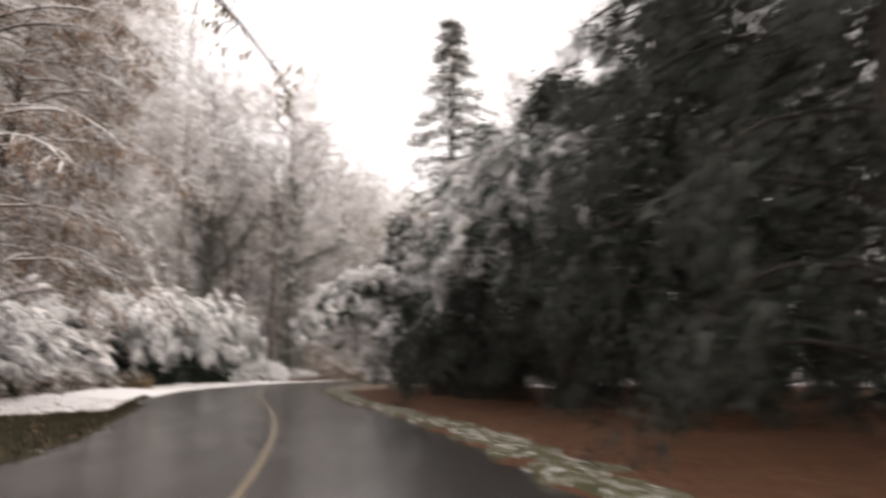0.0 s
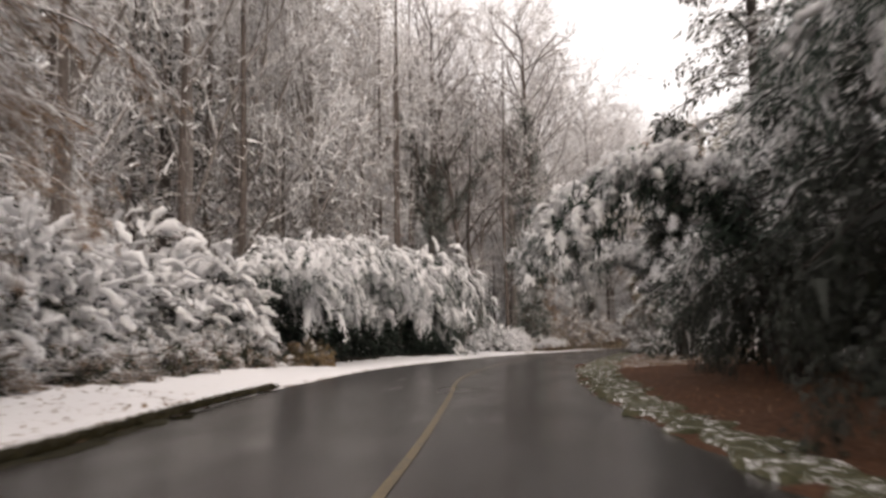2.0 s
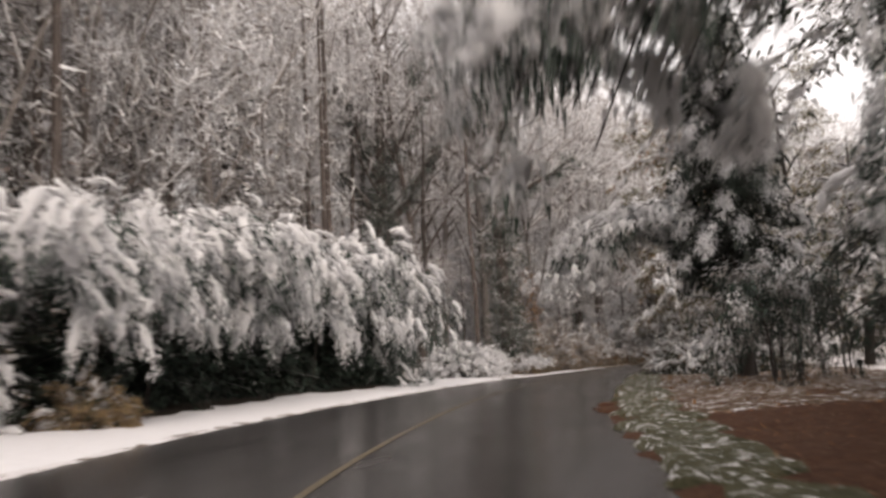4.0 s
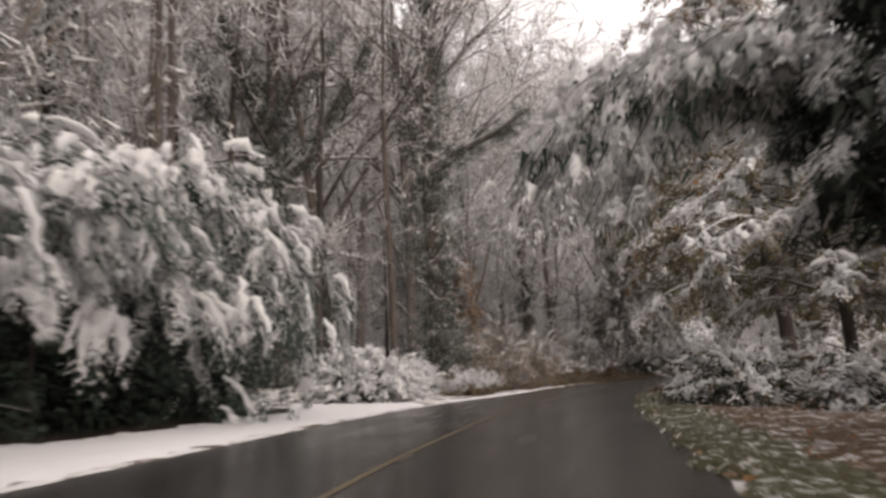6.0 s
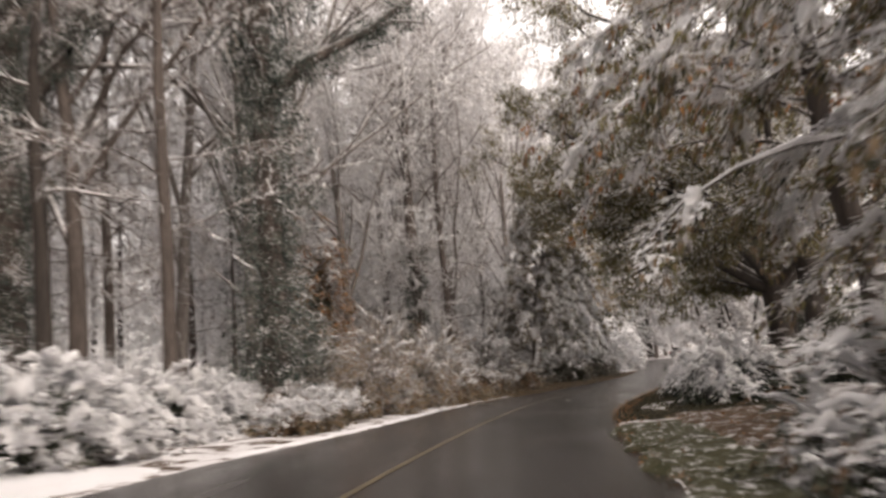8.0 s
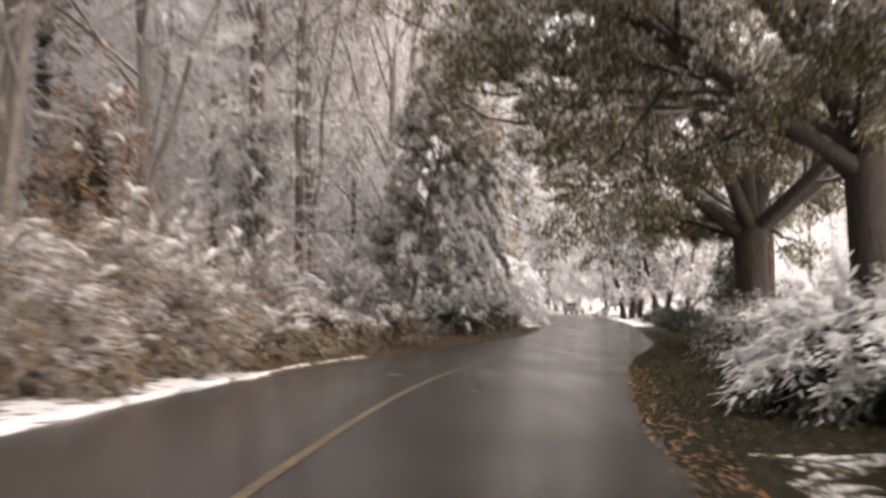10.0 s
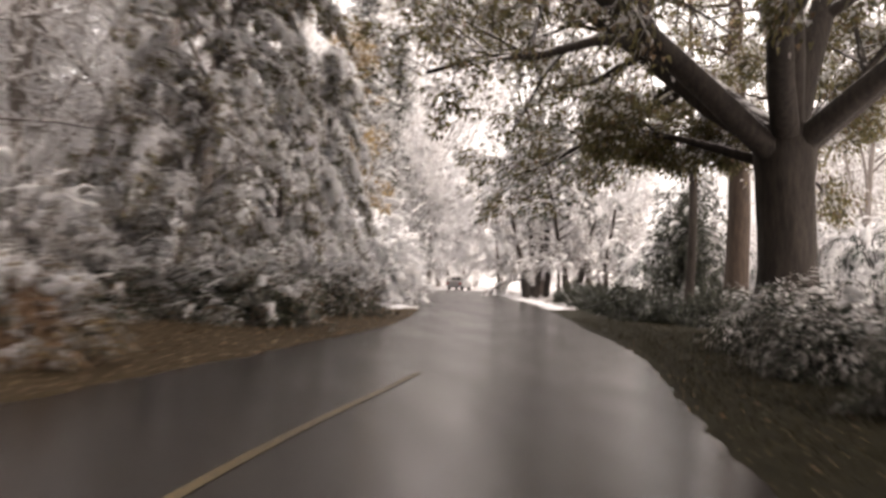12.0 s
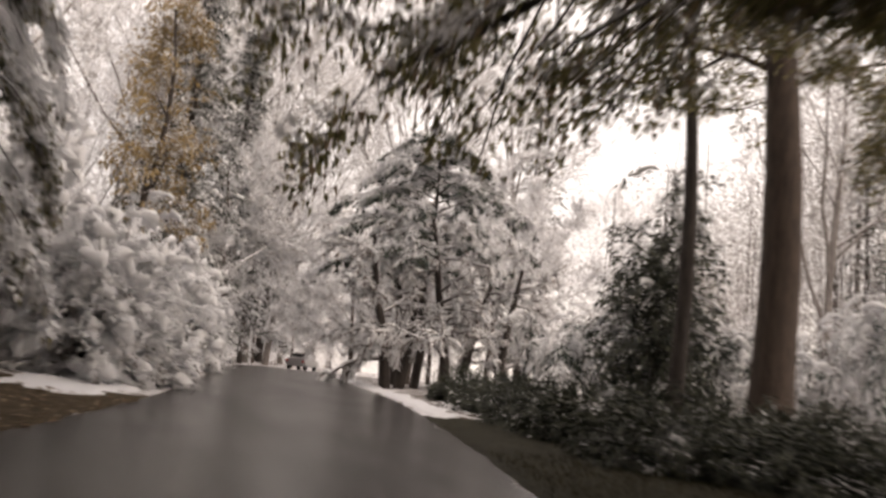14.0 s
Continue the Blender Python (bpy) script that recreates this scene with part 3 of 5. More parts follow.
def bent_bamboo(where, culms, height, reach, tip, way, fan, plumes, per, label, snow_p=0.75, leaf=0.16, width=0.021, frost_p=0.3, group="", from_t=0.3, green=None, plume_len=1.25, spread=0.3, foot=0.9, pad_r=0.36, core=70, pads=1.0, bundles=5, loose=0.16, frost_mat=None):
    """A clump of bamboo bowed over by snow. height, reach, tip: ranges; way: the side to which it bows, in degrees from +x; fan: its scatter."""
    top = thing("bamboo_clump", where, label, "bamboo", group)
    lines = []
    for i in range(culms):
        a = radians(way + fan * (2 * rng.random() - 1))
        d = np.array([math.cos(a), math.sin(a), 0])
        h, r, z = rng.uniform(*height), rng.uniform(*reach), rng.uniform(*tip)
        p = np.array([rng.normal() * foot, rng.normal() * foot, 0.0])
        lines.append(bezier(p, p + d * 0.05 * r + [0, 0, 1.0 * h], p + d * 0.6 * r + [0, 0, 1.42 * h], p + d * r + [0, 0, z], 12))
    lines = np.array(lines)
    rad = np.linspace(0.032, 0.006, 12)[None, :].repeat(culms, 0)
    for i in range(culms):
        part("cane", mesh_of("cane", *tube_arrays(lines[i:i + 1], rad[i:i + 1], 5), [OAK_BARK], smooth=True), top)
    lv = Leaves()
    seat = rng.random((culms, bundles)) ** 0.85
    own = rng.integers(0, bundles, (culms, plumes))
    t = from_t + (1 - from_t) * np.clip(np.take_along_axis(seat, own, 1) + 0.035 * rng.normal(size=own.shape), 0, 1)
    p, w = along(lines, t)
    lean = rng.normal(size=(culms, bundles, 3)) * np.array([0.6, 0.6, 0.2])
    lean = np.take_along_axis(lean, own[..., None].repeat(3, 2), 1).reshape(-1, 3)
    p = p + 0.45 * lean + rng.normal(size=p.shape) * loose
    w = w * 0.7 + lean + rng.normal(size=w.shape) * np.array([0.3, 0.3, 0.15])
    sp = snow_p * (1.15 - 0.55 * t.reshape(-1))
    plume_leaves(lv, p, w, plume_len * (0.6 + 0.8 * rng.random(len(p))), per, leaf, width, 0, 1, sp, bend=1.7, spread=spread, frost=2, frost_p=frost_p, pads=pads, pad_r=pad_r)
    # Large dark core blades, added to block light inside the clump.
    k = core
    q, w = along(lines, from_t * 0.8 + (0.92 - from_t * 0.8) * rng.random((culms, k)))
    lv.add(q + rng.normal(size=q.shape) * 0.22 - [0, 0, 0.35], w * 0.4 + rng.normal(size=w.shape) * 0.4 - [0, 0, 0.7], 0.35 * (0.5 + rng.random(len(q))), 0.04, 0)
    part("foliage", lv.mesh("bamboo_foliage", [green or BAMBOO_LEAF, SNOW_LEAF, frost_mat or FROST_LEAF]), top, "drooping leaf sprays caked with snow", "stuff")
    return top


def weeping_evergreen(where, height, radius, limbs, label, low=1.5, snow_p=0.3, per=90, plumes=13, leaf=0.13, width=0.016, needle=None, name="hemlock", droop=0.9, group="", trunk_r=0.28, lean=(0, 0)):
    """A tall evergreen whose limbs hang under the snow."""
    top = thing(name, where, label, "tree", group)
    z = np.linspace(0, height, 9)
    trunk = np.stack([lean[0] * (z / height) ** 2 + 0.12 * np.sin(z), lean[1] * (z / height) ** 2 + 0.1 * np.cos(z * 0.8), z - 0.15], 1)
    v, f = tube_arrays(trunk[None], np.linspace(trunk_r, 0.04, 9)[None], 9)
    part("trunk", mesh_of("trunk", v, f, [BARK], smooth=True), top)
    lines = []
    for i in range(limbs):
        u = (i + rng.random()) / limbs
        hz = low + (height - low - 0.4) * u
        r = radius * (1 - u ** 1.5) * (0.7 + 0.45 * rng.random()) + 0.5
        a = i * 2.399 + rng.normal() * 0.3
        d = np.array([math.cos(a), math.sin(a), 0])
        p = np.array([np.interp(hz, z, trunk[:, 0]), np.interp(hz, z, trunk[:, 1]), hz])
        lines.append(bezier(p, p + d * r * 0.4 + [0, 0, r * 0.22], p + d * r * 0.8 + [0, 0, r * 0.1], p + d * r + [0, 0, -r * 0.28 * droop], 8))
    lines = np.array(lines)
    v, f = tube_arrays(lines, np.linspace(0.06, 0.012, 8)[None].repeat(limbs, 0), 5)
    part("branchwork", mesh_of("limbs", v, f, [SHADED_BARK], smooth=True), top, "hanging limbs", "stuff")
    lv = Leaves()
    t = 0.22 + 0.78 * rng.random((limbs, plumes)) ** 0.7
    p, w = along(lines, t)
    w = w * 0.8 + rng.normal(size=w.shape) * np.array([0.6, 0.6, 0.15])
    plume_leaves(lv, p, w, (0.7 + 0.9 * rng.random(len(p))) * radius / 5, per, leaf, width, 0, 1, snow_p * (0.5 + 0.9 * t.reshape(-1)) * step(1.0, 5.0, p[:, 2]) - 0.4 * step(4.0, 1.5, p[:, 2]), bend=1.2 + droop, spread=0.34, frost=2, frost_p=max(0.0, min(0.45, 1.3 * snow_p)), pads=0.5 if snow_p > 0.15 else 0.0, pad_r=0.24)
    # Broad dark blades near the trunk, an added fill that keeps the crown's inside black.
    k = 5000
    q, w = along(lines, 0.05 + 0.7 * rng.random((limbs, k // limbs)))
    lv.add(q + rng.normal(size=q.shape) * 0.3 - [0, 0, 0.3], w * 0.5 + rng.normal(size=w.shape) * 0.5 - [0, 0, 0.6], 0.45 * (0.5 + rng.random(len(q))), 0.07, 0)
    part("foliage", lv.mesh("evergreen_foliage", [needle or SHADE_DARK_LEAF, SNOW_LEAF, DUSTED_LEAF]), top, "dark drooping sprays with snow on top", "stuff")
    return top


def mound_points(n, size, lobes=0.25, floor=0.0):
    """Points on the skin of a lumpy mound of half-size (x, y) and height z, with outward ways."""
    w = unit(rng.normal(size=(n, 3)))
    w[:, 2] = np.abs(w[:, 2]) * (1 - floor) + floor * (2 * rng.random(n) - 1) * 0.5
    w = unit(w)
    a = np.arctan2(w[:, 1], w[:, 0])
    ph = rng.random(4) * 6.28
    k = 1 + lobes * (np.sin(3 * a + ph[0]) * 0.5 + np.sin(5 * a + ph[1] + 4 * w[:, 2]) * 0.35 + np.sin(9 * a + ph[2] - 6 * w[:, 2]) * 0.25)
    k = k * (0.72 + 0.3 * rng.random(n) ** 0.5)
    return w * k[:, None] * np.array(size), unit(w / np.array(size))


def shrub(where, size, clumps, per, leafmats, probs, label, snow_p=0.5, radius=0.35, leaf=0.16, width=0.05, name="shrub", droop=0.5, twigs=40, lobes=0.25, group="", twig_mat=None, snow_mat=None, spin=0.0, inner=0.25, core_mat=None, pads=0.9, pad_r=0.3, cap=False):
    """A shrub: many stems from one foot, and leaf clusters over a lumpy mound, part of them loaded with snow."""
    top = thing(name, pose(*where, 0, 0, spin), label, "shrub", group)
    c, w = mound_points(clumps, size, lobes)
    deep = rng.random(clumps) < inner
    c[deep] *= (0.45 + 0.4 * rng.random((deep.sum(), 1)))
    c[:, 2] = np.maximum(c[:, 2], 0.12)
    pick = rng.choice(clumps, min(twigs, clumps), replace=False)
    lines = []
    for i in pick:
        e = c[i]
        p = np.array([rng.normal() * 0.12 * size[0], rng.normal() * 0.12 * size[1], -0.05])
        q = p * 0.6 + e * 0.4 + [0, 0, 0.25 * size[2]]
        lines.append((bezier(p, p * 0.9 + [0, 0, 0.3 * size[2]], q, e, 6), np.linspace(0.03, 0.008, 6)))
    v, f = tubes(lines, 4)
    part("stemwork", mesh_of("stems", v, f, [twig_mat or DARK_TWIG], smooth=True), top, "thin branching stems", "stuff")
    lv = Leaves()
    mean = (size[0] + size[1] + size[2]) / 3
    reach = np.clip(0.38 * mean, 0.3, 1.3)
    start = c * np.array([0.74, 0.74, 0.82])
    way = w * np.array([1, 1, 0.6]) + rng.normal(size=w.shape) * 0.45 + [0, 0, 0.12]
    low = np.clip(c[:, 2] / size[2], 0, 1)
    plume_leaves(lv, start, way, reach * (0.6 + 0.8 * rng.random(clumps)), per, leaf, width, probs, len(leafmats), snow_p * (1.2 * step(0.1, 0.75, low) if cap else 0.55 + 0.6 * low), bend=0.5 + droop, spread=radius * 0.75, pads=pads, pad_r=pad_r)
    # Coarse core blades added inside to stop light; core_mat sets their tone.
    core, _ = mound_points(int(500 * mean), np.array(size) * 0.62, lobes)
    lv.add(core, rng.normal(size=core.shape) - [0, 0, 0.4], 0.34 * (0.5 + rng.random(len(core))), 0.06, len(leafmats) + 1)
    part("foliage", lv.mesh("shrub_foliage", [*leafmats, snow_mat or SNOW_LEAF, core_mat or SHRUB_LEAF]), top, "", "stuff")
    return top


def split_tree(lines, fat, bark, twig, name, where, label, sides=(9, 6, 4, 3, 3), group="", category="tree", crown=None, spin=0.0):
    """A tree from grown lines: trunk and limbs in one mesh, twigs in another; crown: a leaf mesh."""
    top = thing(name, pose(*where, 0, 0, spin), label, category, group)
    part("trunk", mesh_of("trunk", *tubes(lines[0], sides[0]), [bark], smooth=True), top)
    if fat > 1:
        part("branchwork", mesh_of("limbs", *joined([tubes(l, s) for l, s in zip(lines[1:fat], sides[1:fat])]), [bark], smooth=True), top, "spreading limbs", "stuff")
    if len(lines) > fat:
        part("twigwork", mesh_of("twigs", *joined([tubes(l, s) for l, s in zip(lines[fat:], sides[fat:])]), [twig], smooth=True), top, "fine twigs coated with snow", "stuff")
    if crown:
        part("crown", crown, top, "", "stuff")
    return top


# points, wiggle, lift, children, their length, their angle, taper
FROSTY = [(7, 0.04, 0.02, 13, 0.46, 0.62, 0.2), (6, 0.12, 0.08, 8, 0.42, 0.6, 0.3), (3, 0.16, 0.04, 6, 0.5, 0.7, 0.5), (2, 0.2, 0.0, 0, 0, 0, 0.7)]
FROSTY_LOW = [(7, 0.06, 0.02, 18, 0.45, 1.1, 0.25), (4, 0.14, 0.0, 8, 0.42, 0.8, 0.4), (3, 0.2, -0.02, 0, 0, 0, 0.6)]


def thick(lines, least):
    """Keeps twigs from being thinner than their coat of snow."""
    return [[(p, np.maximum(r, least)) for p, r in l] for l in lines]


def bare_tree(where, height, r, spec, label, least=0.022, name="bare_tree", group="", fat=3, lean=(0, 0), bark=None, spin=0.0, twig=None, tips=0, tip_len=0.55, tip_w=0.014, white=0.5, weep=0.0, pad=0.0):
    lines = thick(tree_lines((0, 0, -0.2), (lean[0], lean[1], 1), height, r, spec), least)
    crown = None
    if tips:
        ends = np.array([p for p, _ in lines[-1]])
        q, w = along(ends, 0.15 + 0.85 * rng.random((len(ends), tips)))
        w = w * 0.7 + rng.normal(size=w.shape) * 0.6 - [0, 0, weep]
        lv = Leaves()
        on = rng.random(len(q)) < white
        lv.add(q, w, tip_len * (0.5 + rng.random(len(q))), tip_w * (0.7 + 0.9 * rng.random(len(q))) * np.where(on, 1.4, 1.0), np.where(on, 1, np.where(rng.random(len(q)) < 0.5, 2, 0)), 0.3)
        if pad:
            for l in lines[-2:]:
                for n in {len(q) for q, _ in l}:
                    lv.pad(np.array([q for q, _ in l if len(q) == n]), pad, 1, 0.8, 0.5)
        crown = lv.mesh("frost_twigs", [TWIG_NEEDLE, SNOW_LEAF, FROST_LEAF])
    return split_tree(lines, min(fat, len(spec) - 1), bark or FOREST_BARK, twig or TWIG, name, where, label, group=group, spin=spin, crown=crown)


def layered_conifer(where, height, radius, label, whorls=26, per=34, snow_p=0.7, name="conifer", group="", needle=None, leaf=0.34, width=0.06, low=2.0, spread=0.3):
    """A spire of level whorls, each branch carrying its own bed of snow."""
    top = thing(name, where, label, "tree", group)
    z = np.linspace(0, height, 8)
    v, f = tube_arrays(np.stack([0 * z, 0 * z, z - 0.15], 1)[None], np.linspace(0.02 * height, 0.03, 8)[None], 8)
    part("trunk", mesh_of("trunk", v, f, [BARK], smooth=True), top)
    lines = []
    for i in range(whorls):
        u = (i + 0.5 * rng.random()) / whorls
        for k in range(6):
            a = k * 1.047 + i * 0.6 + rng.normal() * 0.2
            r = (radius * (1 - u) ** 0.85 + 0.25) * (0.65 + 0.5 * rng.random())
            d = np.array([math.cos(a), math.sin(a), 0])
            p = np.array([0, 0, low + (height - low) * min(0.99, u + 0.9 * (rng.random() - 0.5) / whorls)])
            lines.append(bezier(p, p + d * r * 0.4 + [0, 0, 0.05 * r], p + d * r * 0.8 + [0, 0, -0.08 * r], p + d * r + [0, 0, -0.3 * r], 5))
    lines = np.array(lines)
    v, f = tube_arrays(lines, np.linspace(0.05, 0.012, 5)[None].repeat(len(lines), 0), 3)
    part("branchwork", mesh_of("limbs", v, f, [BARK], smooth=True), top, "level limbs", "stuff")
    lv = Leaves()
    t = 0.12 + 0.88 * rng.random((len(lines), per))
    p, w = along(lines, t)
    side = unit(np.cross(w, np.array([0, 0, 1.0]))) * np.sign(rng.normal(size=(len(p), 1)))
    w = w * 0.6 + side * 0.8 + rng.normal(size=w.shape) * 0.2 - [0, 0, 0.25]
    on = rng.random(len(p)) < snow_p
    p = p + rng.normal(size=p.shape) * spread * np.array([0.5, 0.5, 0.25]) + on[:, None] * [0, 0, 0.05]
    lv.add(p, w, leaf * (0.6 + 0.9 * rng.random(len(p))), width * (0.7 + 0.7 * rng.random(len(p))), np.where(on, 1, 0), 0.75)
    laden = rng.random(len(lines)) < snow_p * 1.3
    seat, run = along(lines[laden], 0.25 + 0.75 * rng.random((laden.sum(), 5)))
    lv.blobs(seat + [0, 0, 0.05], spread * 0.34 * (0.4 + rng.random(len(seat))), 1, run, 0.5, 2.0)
    part("foliage", lv.mesh("conifer_foliage", [needle or CONIFER_LEAF, SNOW_LEAF]), top, "level sprays of needles under snow", "stuff")
    return top


def leafy_tree(where, height, r, spec, leafmats, probs, label, per=14, radius=0.55, leaf=0.16, width=0.055, snow_p=0.3, name="leafy_tree", bark=None, lean=(0, 0), fat=3, droop=0.8, least=0.01, spin=0.0, ends=1.0, group="", pads=0.25):
    """A broadleaved tree still holding its leaves, hung in clusters at the twigs."""
    lines = thick(tree_lines((0, 0, -0.2), (lean[0], lean[1], 1), height, r, spec), least)
    pairs = [(p[k], p[min(k + 1, len(p) - 1)] - p[max(k - 1, 0)]) for l in lines[-2:] for p, _ in l for k in (len(p) - 1, len(p) // 2)]
    tips, ways = np.array([q for q, _ in pairs]), unit(np.array([d for _, d in pairs]))
    keep = (rng.random(len(tips)) < ends) & (tips[:, 2] > 1.0)
    tips, ways = tips[keep], ways[keep]
    lv = Leaves()
    ways = ways + rng.normal(size=ways.shape) * np.array([0.5, 0.5, 0.2])
    plume_leaves(lv, tips, ways, radius * 1.5 * (0.6 + 0.8 * rng.random(len(tips))), per, leaf, width, probs, len(leafmats), snow_p, bend=0.5 + droop, spread=radius * 0.6, pads=pads, pad_r=0.28)
    return split_tree(lines, fat, bark or BARK, DARK_TWIG, name, where, label, crown=lv.mesh("crown", [*leafmats, SNOW_LEAF]), spin=spin, group=group)


def spreading_tree(where, height, radius, limbs, leafmats, probs, label, name="spreading_tree", low=1.0, lean=(0, 0), sprays=16, per=36, snow_p=0.6, leaf=0.14, width=0.03, trunk_r=0.22, way=None, group="", bark=None, pad_r=0.3, taper=0.8, bend=0.75, rise=0.2):
    """A broadleaved tree with tiers of long level limbs, sprays of leaves lying flat along both sides, bent by snow. way: degrees of its heavier side."""
    top = thing(name, where, label, "tree", group)
    z = np.linspace(0, height, 8)
    trunk = np.stack([lean[0] * (z / height) + 0.12 * np.sin(z * 0.9), lean[1] * (z / height) + 0.1 * np.cos(z), z - 0.15], 1)
    part("trunk", mesh_of("trunk", *tube_arrays(trunk[None], np.linspace(trunk_r, 0.03, 8)[None], 9), [bark or BARK], smooth=True), top)
    lines = []
    for i in range(limbs):
        u = (i + rng.random()) / limbs
        hz = low + (height - low - 0.3) * u
        a = i * 2.399 + rng.normal() * 0.3
        k = 1.0 if way is None else 0.72 + 0.42 * math.cos(a - radians(way))
        r = (radius * (1 - taper * u ** 1.7)) * (0.7 + 0.4 * rng.random()) * k + 0.4
        d = np.array([math.cos(a), math.sin(a), 0])
        e = np.array([-d[1], d[0], 0]) * rng.normal() * 0.14 * r
        p = np.array([np.interp(hz, z, trunk[:, 0]), np.interp(hz, z, trunk[:, 1]), hz])
        lines.append(bezier(p, p + d * r * 0.35 + [0, 0, r * rise], p + d * r * 0.75 + e + [0, 0, r * (0.02 + rise)], p + d * r + e + [0, 0, -r * (rise - 0.1) * rng.random()], 9))
    lines = np.array(lines)
    part("branchwork", mesh_of("limbs", *tube_arrays(lines, np.linspace(0.05, 0.009, 9)[None].repeat(limbs, 0), 5), [DARK_TWIG], smooth=True), top, "long level limbs", "stuff")
    lv = Leaves()
    p, w = along(lines, 0.1 + 0.9 * rng.random((limbs, sprays)) ** 0.8)
    side = unit(np.cross(w, np.array([0, 0, 1.0]))) * np.sign(rng.normal(size=(len(p), 1)))
    line = plume_leaves(lv, p, w * 0.7 + side * 0.75 + rng.normal(size=w.shape) * 0.18, (0.45 + 0.6 * rng.random(len(p))) * radius / 4.5, per, leaf, width, probs, len(leafmats), snow_p * (0.75 + 0.5 * rng.random(len(p))), bend=bend, spread=0.2, pads=0.55, pad_r=pad_r)
    lv.pad(lines[rng.random(limbs) < snow_p], 0.028, len(leafmats), 0.8, 0.9, 4)
    part("spraywork", mesh_of("sprays", *tube_arrays(line, np.linspace(0.012, 0.005, line.shape[1])[None].repeat(len(line), 0), 3), [DARK_TWIG], smooth=True), top, "", "stuff")
    part("foliage", lv.mesh("tier_foliage", [*leafmats, SNOW_LEAF]), top, "flat leaf sprays under ridges of snow", "stuff")
    return top


def thicket(where, wide, high, blades, label, white=0.35, stems=4):
    """A patch of far woods: grey stems and a haze of frosted twigs."""
    lines = []
    for i in range(stems):
        x, y, h = rng.uniform(-wide, wide), rng.uniform(-wide, wide), high * rng.uniform(0.8, 1.2)
        lines.append((np.stack([np.full(5, x) + 0.1 * rng.normal(size=5), np.full(5, y), np.linspace(-0.4, h, 5)], 1), np.linspace(0.22, 0.05, 5)))
    top = thing("far_woods", where, label, "trees", kind="stuff")
    part("trunkwork", mesh_of("stems", *tubes(lines, 5), [FOREST_BARK], smooth=True), top, "", "stuff")
    lv = Leaves()
    u = rng.random(blades)
    q = np.stack([rng.uniform(-wide, wide, blades), rng.uniform(-wide, wide, blades), high * (0.02 + u ** 0.9) * (0.8 + 0.35 * rng.random(blades))], 1)
    w = rng.normal(size=(blades, 3)) * np.array([1, 1, 0.7]) + [0, 0, 0.3]
    on = rng.random(blades) + 0.35 * field(q, 4.0) < white
    lv.add(q, w, 0.9 * (0.4 + rng.random(blades)), 0.045 * (0.5 + rng.random(blades)), np.where(on, 1, np.where(rng.random(blades) < 0.9, 2, 0)), 0.2)
    part("twigwork", lv.mesh("frost_twigs", [TWIG_NEEDLE, SNOW_LEAF, FROST_LEAF]), top, "", "stuff")
    return top


def on_ground(x, y, sink=0.0):
    return (x, y, float(ground_z(x, y)) - sink)


def oak(where, bole_r, fork, limb_ways, label, leafs, probs, per=16, snow_p=0.25, arc=0.0, lowest=2.6):
    """A broad old tree: a short stout bole, a few great limbs over the road, leaves hanging in clusters."""
    top = thing("oak", where, label, "tree")
    z = np.linspace(-0.3, fork, 9)
    bole = np.stack([0.05 * np.sin(z), 0 * z, z], 1)
    v, f = tubes([(bole, bole_r * np.array([1.5, 1.22, 1.08, 1.0, 0.97, 0.97, 1.0, 1.05, 0.9]))], 18)
    ang = np.arctan2(v[:, 1], v[:, 0])
    v = v * (1 + (0.05 * np.sin(ang * 7 + v[:, 2]) + 0.03 * np.sin(ang * 13 - 2 * v[:, 2]))[:, None] * np.array([1, 1, 0]))
    part("trunk", mesh_of("bole", v, f, [OAK_BARK], smooth=True), top)
    spec = [(8, 0.045, arc, 9, 0.36, 0.8, 0.3), (5, 0.18, -0.01 + 0.6 * arc, 7, 0.45, 0.8, 0.35), (4, 0.2, -0.06, 5, 0.5, 0.8, 0.5), (3, 0.22, -0.1, 0, 0, 0, 0.7)]
    fine, tips = [[], []], []
    for d, length, r, hz in limb_ways:
        out = [[] for _ in spec]
        d = np.array(d, float)
        for attempt in range(12):
            out = [[] for _ in spec]
            grow(np.array([d[0] * 0.3, d[1] * 0.3, hz]), d / np.linalg.norm(d), length, r, 0, spec, out)
            if out[0][0][0][:, 2].min() > hz - 0.4:
                break
        limb = part("limb", mesh_of("limb", *tubes(out[0], 9), [OAK_BARK], smooth=True), top)
        out = [out[0]] + [[q for q in l if q[0][:, 2].min() > least] for l, least in zip(out[1:], (3.6, lowest + 0.4, lowest))]
        for line in out[1]:
            part("branch", mesh_of("branch", *tubes([line], 6), [OAK_BARK], smooth=True), limb)
        fine[0] += out[2]
        fine[1] += out[3]
    part("twigwork", mesh_of("twigs", *joined([tubes(thick(fine[:1], 0.012)[0], 3), tubes(thick(fine[1:], 0.008)[0], 3)]), [DARK_TWIG], smooth=True), top, "", "stuff")
    tips = np.array([p[k] for l in fine for p, _ in l for k in (-1, len(p) // 2)])
    tips = tips[tips[:, 2] > lowest]
    lv = Leaves()
    k = len(leafs)
    clump_leaves(lv, tips, unit(tips - [0, 0, fork]), 0.42 * (0.6 + 0.8 * rng.random(len(tips))), per, 0.15, 0.042, np.arange(k), probs, k, snow_p, 1.1)
    part("crown", lv.mesh("crown", [*leafs, SNOW_LEAF]), top, "olive-brown leaves with wet snow", "stuff")
    return top


